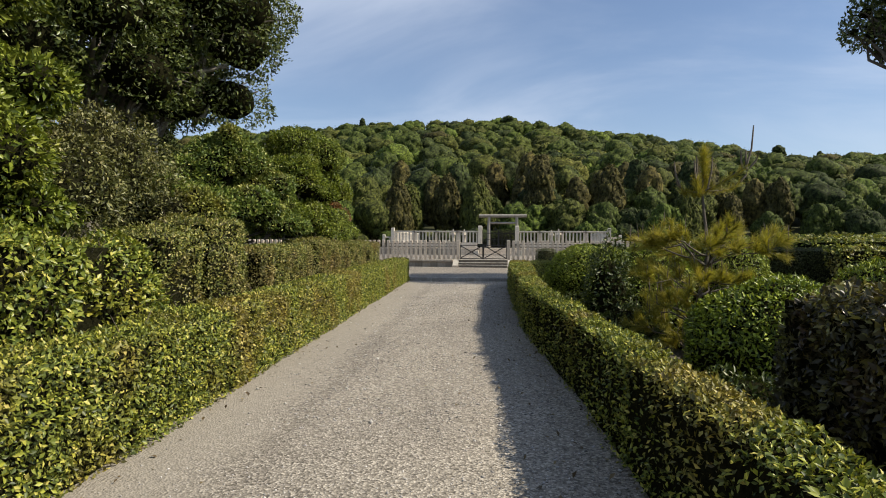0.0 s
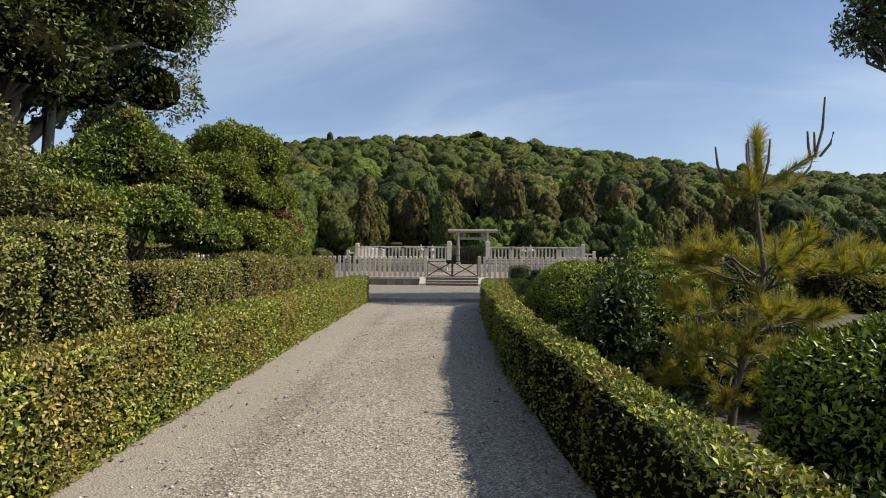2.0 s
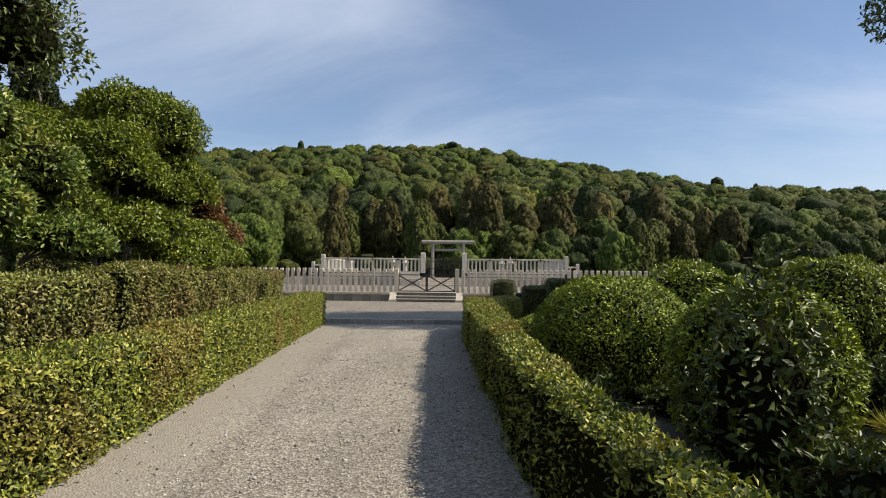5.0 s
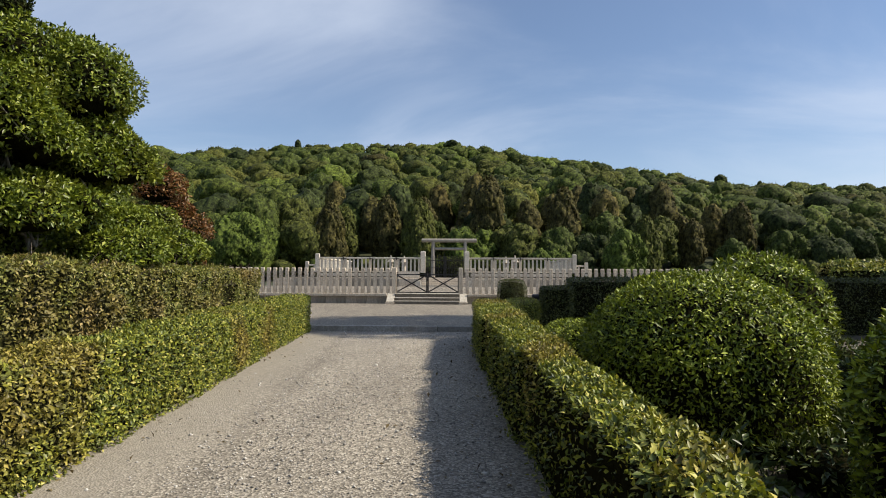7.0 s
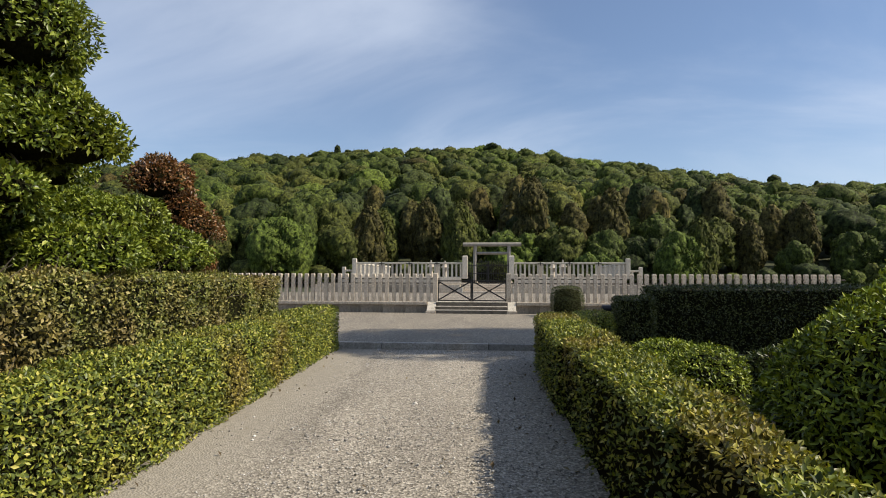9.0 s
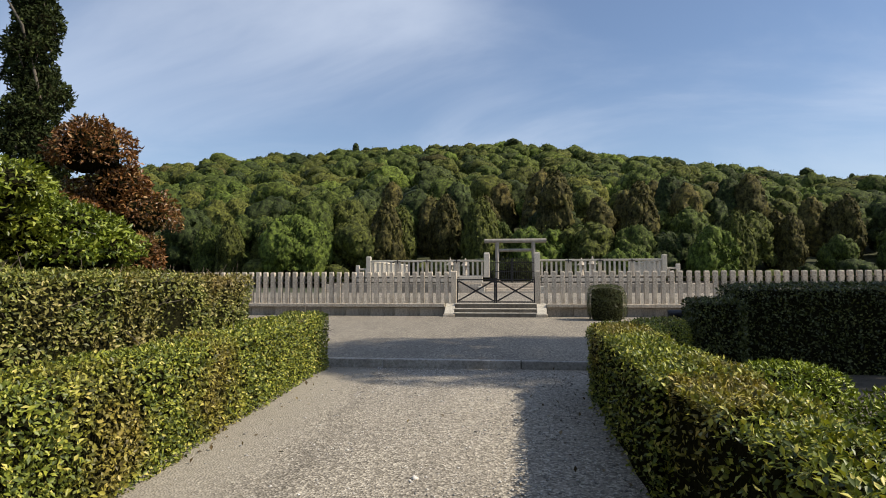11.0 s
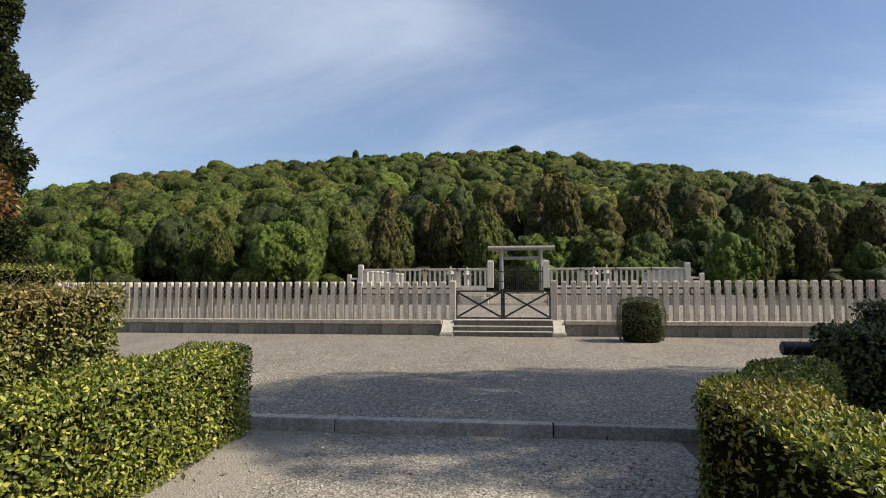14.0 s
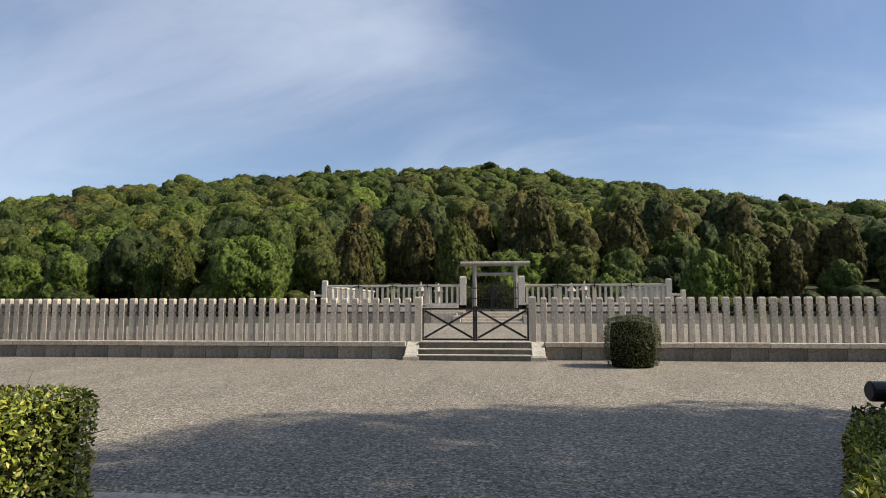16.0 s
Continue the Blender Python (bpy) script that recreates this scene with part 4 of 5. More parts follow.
# Low bushes added to cover and darken soil that came out too bright
for i, (x, y, r, t) in enumerate([(3.85, -27.5, 0.40, 0.20), (4.5, -30.0, 0.5, 0.15), (5.0, -24.9, 0.5, 0.20), (5.0, -20.4, 0.6, 0.25), (6.0, -24.6, 0.6, 0.2), (5.25, -21.7, 0.42, 0.30), (4.55, -22.15, 0.42, 0.12), (5.6, -22.2, 0.4, 0.2), (5.9, -20.2, 0.65, 0.45), (6.3, -18.6, 0.75, 0.55), (5.2, -18.7, 0.55, 0.30), (5.4, -15.6, 0.8, 0.45), (6.9, -22.6, 0.7, 0.5)]):
    bush("ground_cover_bush", x, y, r, t, M["camellia"], 0.07, 800, "low dark ground-cover bush added to darken the bare soil", "low ground cover", 160 + i, lump=0.1, out=1.0)
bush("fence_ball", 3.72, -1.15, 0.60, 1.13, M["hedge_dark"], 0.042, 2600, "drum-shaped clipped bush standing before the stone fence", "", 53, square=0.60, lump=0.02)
for i, (x0, x1, y, t, w) in enumerate([(12.5, 17.0, -9.0, 1.55, 1.6), (14.0, 21.0, -5.6, 1.75, 1.6), (13.0, 19.5, -13.2, 1.25, 1.5), (17.5, 24.0, -17.0, 1.4, 1.8)]):
    hedge("far_hedge", (x0, y), (x1, y), w, t, t + 0.06, M["hedge_low"], 0.12, 190, "flat-topped clipped hedge across the garden", "far clipped hedges", seed=60 + i, r=0.3, lump=0.1)
for i, (x0, x1, y, t) in enumerate([(-21.0, -15.2, 1.8, 2.1), (-27.0, -21.5, 0.2, 2.3)]):
    hedge("far_hedge", (x0, y), (x1, y), 1.2, t, t, M["hedge_tall"], 0.12, 260, "brownish clipped hedge beyond the fence end", "far clipped hedges", seed=70 + i, r=0.2, lump=0.08)


# black pipe rail at the court's edge
def build_pipe():
    e = thing("pipe_rail", (5.0, -10.35, 0.0), "black pipe rail on short posts at the court's edge", "rail")
    part("pipe", cyl_bm(0.075, 3.0, 18, "X", bevel=0.012), M["black_pipe"], e, loc=(5.04, -10.62, 0.735), smooth=False)
    for x in (3.9, 5.9):
        part("post", cyl_bm(0.045, 0.68, 10), M["black_pipe"], e, loc=(x, -10.62, 0.0))


build_pipe()


build_back_shrubs()


# ---- trees ----
def tree(name, base, trunk_r, blobs, mat, leaf, density, label, group="", seed=1, bark="bark", lump=0.12, core=0.74, out=0.7, fork=0.35, limbs=True, aspect=0.45, bare=0, category="tree", low=-0.9, sky=0.25, pads=0):
    """A tapered trunk, limbs to each clump of the crown, and the crown's many leaves."""
    rng = np.random.default_rng(seed)
    B = np.array(blobs, float)
    C, R = B[:, :3], B[:, 3:6]
    e = thing(name, base, label, category, group)
    base = np.array(base, float)
    top = np.average(C, axis=0, weights=R[:, 0] ** 2)
    mid = base + (top - base) * fork
    mid[:2] = base[:2] + (top[:2] - base[:2]) * fork * 0.6
    part_np("trunk", *tube(np.vstack([base - [0, 0, 0.1], bent(base + [0, 0, 0.02], mid, rng, 0.06), bent(mid, top, rng, 0.06)[1:]]), np.concatenate([[trunk_r * 1.35], np.linspace(trunk_r * 1.15, trunk_r * 0.8, 6), np.linspace(trunk_r * 0.75, trunk_r * 0.3, 5)]), 10), M[bark], e, smooth=True)
    if limbs:
        for c, r in zip(C, R):
            pieces = []
            s = base + (mid - base) * rng.uniform(0.75, 1.0)
            pieces.append(tube(bent(s, c, rng, 0.12, 7), np.linspace(trunk_r * 0.5, trunk_r * 0.14, 7), 7))
            for _ in range(3):
                t = c + ball_dirs(1, rng, -0.3)[0] * r * 0.9
                pieces.append(tube(bent(c * 0.7 + s * 0.3, t, rng, 0.15, 5), np.linspace(trunk_r * 0.2, trunk_r * 0.05, 5), 5))
            part_np("limb", *join(pieces), M[bark], e, smooth=True)
    if bare:
        pieces = []
        for _ in range(bare):
            i = rng.integers(len(C))
            dd = ball_dirs(1, rng, -0.6)[0]
            pieces.append(tube(bent(C[i] + dd * R[i] * 0.5, C[i] + dd * R[i] * 1.04, rng, 0.2, 4), [0.012, 0.009, 0.006, 0.003], 4))
        tagged(part_np("dead_growth", *join(pieces), M["twig"], e, "thin bare twigs"), kind="stuff")
    if pads:
        # each mass of the crown is a heap of smaller leafy pads with gaps between
        heart = (C, R)
        cs, rs = [], []
        for c, r in zip(C, R):
            for d in ball_dirs(pads, rng, -0.45):
                cs.append(c + d * r * np.array([1.0, 1.0, 1.1]) * rng.uniform(0.42, 0.66))
                rs.append(r * rng.uniform(0.38, 0.60) * np.array([1.0, 1.0, 1.15]))
        C, R = np.array(cs), np.array(rs)
    V, F = crown_arrays(C, R, leaf, density, rng, seed, lump, out, aspect, low, 0.9, sky)
    part_np("crown", V, F, mat, e)
    # Cores carry the crown's inner shade as a near-black colour
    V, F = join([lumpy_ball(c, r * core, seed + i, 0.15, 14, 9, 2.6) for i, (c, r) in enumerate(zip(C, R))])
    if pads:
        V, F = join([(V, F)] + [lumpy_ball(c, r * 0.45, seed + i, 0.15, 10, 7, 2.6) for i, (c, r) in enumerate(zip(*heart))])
    part_np("inner_growth", V, F, M["inner"], e, "near-black core, shade inside the crown put into its colour", smooth=True)
    return e


def crown_arrays(C, R, leaf, density, rng, seed, lump=0.12, out=0.7, aspect=0.45, low=-0.9, lift=0.85, sky=0.0):
    Ps, Ns = [], []
    for i, (c, r) in enumerate(zip(C, R)):
        n = int(density * 4 * np.pi * (r[0] * r[1] * r[2]) ** (2 / 3))
        D = ball_dirs(n, rng, low)
        k = 1 + lump * waves(D * 2.2, 2.4, seed + i) + 0.6 * lump * waves(D * 2.2, 5.5, seed + 50 + i) - 0.22 * rng.random(n) ** 2.2
        P = c + D * r * k[:, None]
        keep = np.ones(n, bool)
        for j, (c2, r2) in enumerate(zip(C, R)):
            if j != i:
                keep &= (((P - c2) / r2) ** 2).sum(1) > 0.62
        Ps.append(P[keep])
        Ns.append(unit(D[keep] / r))
    P, N = np.concatenate(Ps), np.concatenate(Ns)
    return leaf_arrays(P, N, leaf, leaf * aspect, rng, out, lift, sky)


def clumps(center, spread, n, size, rng, flat=0.75):
    """Scattered leaf clumps filling an ellipsoid."""
    out = []
    D = ball_dirs(n, rng, -0.75)
    for d in D:
        k = rng.uniform(0.55, 0.9)
        s = size * rng.uniform(0.75, 1.25)
        out.append((center[0] + d[0] * spread[0] * k, center[1] + d[1] * spread[1] * k, center[2] + d[2] * spread[2] * k, s, s, s * flat))
    return out


trng = np.random.default_rng(21)
# rounded tree of layered clumps by the tall hedge
tree("garden_tree", (-4.2, -18.6, -0.2), 0.10, [(-4.0, -18.8, 3.70, 1.18, 1.15, 0.85), (-4.9, -19.6, 3.2, 1.2, 1.2, 0.75), (-3.6, -20.0, 3.0, 0.95, 0.95, 0.62), (-3.28, -18.6, 2.80, 0.88, 0.85, 0.56), (-4.6, -17.6, 2.9, 1.1, 1.1, 0.65), (-3.95, -20.7, 2.2, 0.85, 0.9, 0.42), (-3.5, -19.4, 2.05, 0.8, 0.85, 0.40), (-3.85, -16.6, 2.0, 0.85, 1.1, 0.42), (-4.05, -15.2, 1.72, 0.85, 1.0, 0.38), (-4.8, -16.0, 2.15, 1.0, 1.1, 0.5), (-3.4, -17.8, 1.62, 0.65, 0.9, 0.34), (-4.6, -18.9, 1.75, 0.9, 1.2, 0.45), (-4.9, -14.6, 1.6, 0.8, 0.9, 0.4)], M["round"], 0.070, 860, "bright green rounded evergreen tree in clipped layers", "garden trees", 81, pads=14, bark="bark_pale", lump=0.10, low=-0.55, sky=0.7, core=0.70)
# red-leaved tree beyond it
tree("red_leaf_tree", (-5.3, -12.7, -0.1), 0.07, [(-5.3, -12.9, 3.28, 0.60, 0.60, 0.50), (-4.8, -12.4, 2.35, 0.48, 0.55, 0.40), (-5.55, -12.4, 2.5, 0.7, 0.65, 0.45), (-4.65, -12.9, 1.65, 0.48, 0.5, 0.38), (-5.1, -12.6, 2.8, 0.45, 0.45, 0.32), (-5.6, -13.5, 2.1, 0.8, 0.8, 0.5), (-4.7, -13.2, 1.2, 0.5, 0.5, 0.35)], M["red_tree"], 0.075, 720, "small tree with dark red young leaves", "garden trees", 82, low=-0.5, sky=0.5, core=0.7)
# olive, yellow-tinged trees
tree("garden_tree", (-4.6, -22.2, -0.2), 0.11, [(-4.2, -22.6, 3.0, 0.95, 0.95, 0.70), (-3.5, -22.0, 2.55, 0.85, 0.8, 0.45), (-4.9, -21.6, 2.7, 1.0, 1.0, 0.7), (-3.4, -23.4, 2.1, 0.8, 0.8, 0.42), (-4.8, -23.6, 2.5, 1.0, 1.0, 0.65), (-3.3, -21.6, 1.75, 0.7, 0.7, 0.35), (-4.0, -24.8, 2.0, 0.9, 1.0, 0.5), (-3.9, -23.0, 3.45, 0.40, 0.40, 0.4)], M["olive"], 0.078, 680, "olive green tree with yellowish clumps and pale trunk", "garden trees", 83, pads=12, bark="bark", out=1.0, low=-0.5, sky=0.65, core=0.68)
tree("garden_tree", (-4.9, -27.0, -0.3), 0.10, [(-4.6, -26.6, 2.6, 1.2, 1.3, 0.9), (-4.2, -27.9, 2.1, 1.0, 1.2, 0.8), (-5.3, -25.4, 2.6, 1.1, 1.2, 0.8), (-5.4, -28.6, 2.7, 1.2, 1.2, 0.8), (-4.3, -25.3, 1.9, 0.8, 0.9, 0.6)], M["dull"], 0.07, 620, "dull green dense shrub-like tree with fine leaves", "garden trees", 84, "bark_pale", bare=60)
# near leafy tree with hanging pale leaves
tree("leafy_tree", (-5.6, -30.2, -0.3), 0.15, [(-4.2, -29.9, 2.6, 1.15, 1.3, 0.75), (-4.6, -30.6, 3.9, 1.5, 1.4, 0.95), (-3.7, -31.2, 1.7, 1.0, 1.1, 0.55), (-5.4, -29.2, 4.9, 1.6, 1.5, 1.0), (-4.9, -31.6, 5.3, 1.6, 1.6, 1.0), (-6.2, -30.3, 3.0, 1.5, 1.5, 1.1), (-3.9, -29.0, 3.2, 0.8, 0.8, 0.5), (-3.9, -28.9, 1.7, 0.7, 0.8, 0.4)], M["round"], 0.095, 460, "bright leafy tree with long drooping leaves beside the hedge", "tall trees", 85, pads=12, out=1.1)
# tall dark tree
tree("tall_tree", (-8.6, -21.5, -0.3), 0.28, clumps((-7.9, -21.4, 8.0), (3.7, 3.9, 3.6), 26, 1.5, np.random.default_rng(5)) + [(-4.9, -20.6, 6.4, 1.1, 1.2, 0.8), (-5.2, -22.0, 7.6, 1.3, 1.3, 1.0), (-5.0, -21.0, 9.0, 1.2, 1.2, 1.0), (-6.0, -24.5, 6.2, 1.4, 1.5, 1.0), (-5.6, -19.6, 5.3, 1.1, 1.2, 0.8), (-6.5, -20.8, 5.0, 1.2, 1.2, 0.8), (-6.2, -22.8, 5.2, 1.2, 1.2, 0.9)], M["tall_tree"], 0.115, 130, "tall dark evergreen tree with pale limbs and dense crown", "tall trees", 86, "bark_pale", core=0.62, bare=160)
tree("tall_tree", (-9.8, -27.5, -0.4), 0.30, clumps((-9.2, -27.6, 8.2), (3.9, 4.2, 4.2), 24, 1.7, np.random.default_rng(6)) + [(-6.4, -27.4, 6.0, 1.5, 1.5, 1.0), (-6.8, -26.0, 5.0, 1.3, 1.3, 0.9)], M["tall_tree"], 0.115, 130, "tall dark evergreen tree with pale limbs and dense crown", "tall trees", 87, "bark_pale", core=0.62, bare=80)
tree("tall_tree", (-9.5, -33.5, -0.4), 0.25, clumps((-9.0, -33.4, 6.0), (3.3, 3.5, 3.6), 18, 1.6, np.random.default_rng(8)), M["tall_tree"], 0.14, 110, "tall dark evergreen tree behind the hedge", "tall trees", 88, core=0.7)
# shade tree on the right: its shadow crosses the court
tree("shade_tree", (18.9, -11.8, -0.2), 0.35, clumps((17.7, -10.7, 13.2), (4.8, 3.2, 5.2), 34, 1.25, np.random.default_rng(9), 0.6) + [(14.65, -10.9, 9.35, 0.42, 0.5, 0.28), (15.3, -10.9, 9.25, 0.5, 0.6, 0.42), (15.85, -10.9, 8.75, 0.42, 0.6, 0.5), (16.1, -11.0, 9.6, 0.7, 0.8, 0.6), (15.0, -11.0, 10.0, 0.5, 0.6, 0.4), (16.0, -11.2, 10.5, 0.9, 0.9, 0.7), (17.0, -11.8, 10.2, 1.2, 1.2, 0.9)], M["tall_tree"], 0.18, 65, "tall dark tree standing to the side of the court", "tall trees", 89, core=0.4)
# tall narrow conifer far on the left
tree("tall_conifer", (-26.2, 9.5, 0.36), 0.30, [(-26.2 + 0.4 * math.sin(i * 2.1), 9.5 + 0.4 * math.cos(i * 1.7), 3.0 + i * 1.25, 1.9 - 0.07 * i, 1.9 - 0.07 * i, 1.0) for i in range(13)], WOODS[3], 0.26, 90, "tall narrow conifer beyond the fence end", "tall trees", 90)


# ---- young pine ----
def needles(P, D, rng, n, length):
    """A brush of needles round the tip of a shoot."""
    d = unit(unit(rng.normal(size=(n, 3))) * 0.75 + D)
    s = P - D * rng.uniform(0, 0.16, (n, 1))
    u = unit(np.cross(d, rng.normal(size=(n, 3))))
    L = length * rng.uniform(0.7, 1.15, (n, 1))
    V = np.empty((n, 3, 3))
    V[:, 0], V[:, 1], V[:, 2] = s + u * 0.003, s - u * 0.003, s + d * L
    return V.reshape(-1, 3), np.arange(n * 3).reshape(-1, 3)


def build_pine():
    rng = np.random.default_rng(17)
    x, y, z = 5.10, -26.8, -0.32
    e = thing("young_pine", (x, y, z), "young pine with golden-green needle tufts and upright candles", "pine tree")
    stem = np.array([(x - 0.36, y, z - 0.05), (x - 0.30, y, 0.10), (x - 0.16, y, 0.55), (x - 0.06, y + 0.02, 0.95), (x - 0.03, y, 1.3), (x - 0.09, y, 1.8), (x - 0.12, y, 2.12), (x - 0.08, y, 2.62)])
    part_np("trunk", *tube(stem, [0.045, 0.038, 0.034, 0.030, 0.025, 0.020, 0.017, 0.008], 9), M["bark"], e, smooth=True)
    limbs, needle, candles = [], [], []
    whorls = [(-0.08, 6, 0.65), (0.25, 7, 0.75), (0.62, 7, 0.85), (1.05, 7, 1.0), (1.2, 5, 0.75)]
    for h, n, reach in whorls:
        c = np.array([float(np.interp(h, stem[:, 2], stem[:, 0])), y, h])
        for i in range(n):
            a = 2 * np.pi * (i + rng.uniform(-0.25, 0.25)) / n
            r = reach * rng.uniform(0.75, 1.15)
            tip = c + np.array([math.cos(a) * r, math.sin(a) * r, r * rng.uniform(0.15, 0.5)])
            p = bent(c, tip, rng, 0.08, 6)
            limbs.append(tube(p, np.linspace(0.016, 0.006, 6), 6))
            subs = [(p[-1], unit((p[-1] - p[-2])[None])[0])]
            for _ in range(int(6 * r + 3)):
                k = rng.integers(2, 6)
                d = unit((unit((p[-1] - p[0])[None])[0] * 0.7 + rng.normal(size=3) * 0.5 + [0, 0, 0.45])[None])[0]
                q = p[k] + d * rng.uniform(0.12, 0.28)
                limbs.append(tube([p[k], q], [0.005, 0.003], 4))
                subs.append((q, d))
            for q, d in subs:
                needle.append(needles(q, d, rng, 150, 0.15))
                if rng.random() < 0.35:
                    candles.append(tube([q, q + [0, 0, 0.07], q + [rng.normal() * 0.01, 0, rng.uniform(0.12, 0.22)]], [0.008, 0.008, 0.003], 5))
    # the open top: spreading arms that turn upwards into bare candles
    c = np.array([x - 0.11, y, 2.10])

    def arm(points, r0, tufts):
        p = c + np.array(points, float)
        t = np.linspace(0, len(p) - 1, 9)
        p = np.column_stack([np.interp(t, np.arange(len(p)), p[:, k]) for k in range(3)])
        limbs.append(tube(p, np.linspace(r0, 0.007, 9), 6))
        for k in range(2, 9):
            d = unit((p[k] - p[k - 1] + np.array([0, 0, 0.03]))[None])[0]
            needle.append(needles(p[k], d, rng, tufts, 0.14))
        return p[-1]

    def candle(q, lean, h):
        candles.append(tube([q - [0, 0, 0.02], q + [lean[0] * 0.75, lean[1] * 0.75, h * 0.45], q + [lean[0], lean[1], h]], [0.014, 0.013, 0.009], 7))

    tip = arm([(0, 0, 0), (-0.12, 0.02, -0.01), (-0.24, 0.04, 0.02), (-0.29, 0.04, 0.08)], 0.012, 46)
    candle(tip, (-0.09, 0.0), 0.35)
    candle(tip + [0.05, 0, -0.04], (-0.11, 0.02), 0.12)
    tip = arm([(0, 0, 0), (-0.10, -0.12, 0.06), (-0.14, -0.18, 0.18)], 0.010, 46)
    candle(tip, (-0.02, 0.0), 0.24)
    tip = arm([(0, 0, 0), (0.20, -0.02, 0.10), (0.40, -0.03, 0.24), (0.56, -0.03, 0.33)], 0.013, 60)
    candle(tip, (0.10, 0.0), 0.58)
    candle(tip - [0.04, 0, 0.02], (-0.02, 0.02), 0.26)
    candle(tip + [0.02, 0.02, 0], (0.0, 0.03), 0.24)
    candle(tip + [0.04, -0.02, 0.0], (0.12, -0.02), 0.22)
    tip = arm([(0, 0, 0), (0.24, 0.16, 0.02), (0.46, 0.26, 0.07), (0.60, 0.30, 0.18)], 0.012, 46)
    candle(tip, (0.10, 0.0), 0.16)
    tip = arm([(0, 0, 0), (0.02, 0.20, 0.08), (0.05, 0.30, 0.22)], 0.010, 46)
    candle(tip, (-0.01, 0.0), 0.18)
    for lean in ((-0.06, -0.06), (0.05, -0.05), (-0.02, 0.05)):
        candle(c + [lean[0], lean[1], 0.06], lean, 0.42)
    for i in range(16):
        q = c + np.array([0.02 + rng.normal() * 0.02, rng.normal() * 0.02, 0.06 + 0.036 * i])
        needle.append(needles(q, np.array([rng.normal() * 0.15, rng.normal() * 0.15, 0.75]), rng, 90, 0.16))
    for v, f in limbs:
        part_np("branch", v, f, M["bark"], e, smooth=True)
    tagged(part_np("needles", *join(needle), M["needle"], e), kind="stuff")
    for v, f in candles:
        part_np("candle", v, f, M["twig"], e, "grey-green upright new shoot", smooth=True)


build_pine()


# ---- the wooded hill ----
def icosphere(level):
    bm = bmesh.new()
    bmesh.ops.create_icosphere(bm, subdivisions=level, radius=1.0)
    V = np.array([v.co[:] for v in bm.verts])
    F = np.array([[v.index for v in f.verts] for f in bm.faces])
    bm.free()
    return V, F


def puffs(D, rng, n, size, depth, tall=1.0):
    """Rounded clumps of foliage over a ball of directions, with creases between them."""
    best = np.zeros(len(D))
    up = np.array([1.0, 1.0, tall])
    for c, q in zip(ball_dirs(n, rng, -0.9), size * rng.uniform(0.7, 1.35, n)):
        a = np.linalg.norm((D - c) * up, axis=1) / q
        best = np.maximum(best, np.sqrt(np.maximum(0, 1 - a * a)) * q / size)
    return depth * best


def broad_crown(level, rng):
    """A wide rounded crown: a few domes, each covered with puffs."""
    D, F = icosphere(level)
    k = 0.50 + puffs(D, rng, 10, 0.80, 0.32) + puffs(D, rng, 60, 0.33, 0.24)
    R = np.array([rng.uniform(3.2, 3.9), rng.uniform(3.2, 3.9), rng.uniform(2.9, 3.6)])
    V = D * k[:, None] * R + [0, 0, 3.4] + rng.normal(size=D.shape) * (0.15 if level < 5 else 0.10)
    keep = (D[F].mean(axis=1)[:, 2] > -0.62)
    return V, F[keep], D


def spire_crown(level, rng):
    """A narrow conifer crown with a blunt top, all in short tufts."""
    D, F = icosphere(level)
    k = 0.60 + puffs(D, rng, 20, 0.8, 0.22, 1.8) + puffs(D, rng, 110, 0.40, 0.26, 1.8)
    t = (D[:, 2] + 1) / 2
    taper = 1.0 - 0.22 * np.clip((t - 0.4) / 0.6, 0, 1) ** 1.3
    H = rng.uniform(3.6, 4.6)
    V = np.column_stack([D[:, 0] * k * 2.3 * taper, D[:, 1] * k * 2.3 * taper, D[:, 2] * H * (0.65 + 0.35 * k) + 4.0]) + rng.normal(size=D.shape) * (0.16 if level < 5 else 0.11)
    keep = (D[F].mean(axis=1)[:, 2] > -0.85)
    return V, F[keep], D


def fuzz(V, D, n, card, rng):
    """Leafy sprays standing out of a crown's surface."""
    i = rng.choice(len(V), n)
    P = V[i] * 1.0 + rng.normal(size=(n, 3)) * 0.16
    return leaf_arrays(P, D[i], card, card * 0.55, rng, 0.6, 0.8, 0.25)


def woods_templates():
    out = []
    for i in range(10):
        pair = []
        for level, n, card in ((5, 1200, 0.24), (4, 320, 0.32)):
            rng = np.random.default_rng(300 + i)
            V, F, D = spire_crown(level, rng) if i >= 6 else broad_crown(level, rng)
            V2 = V[np.unique(F)]
            pair.append(join([(V, F), fuzz(V2, D[np.unique(F)], n, card, rng)]))
        out.append(tuple(pair))
    return out


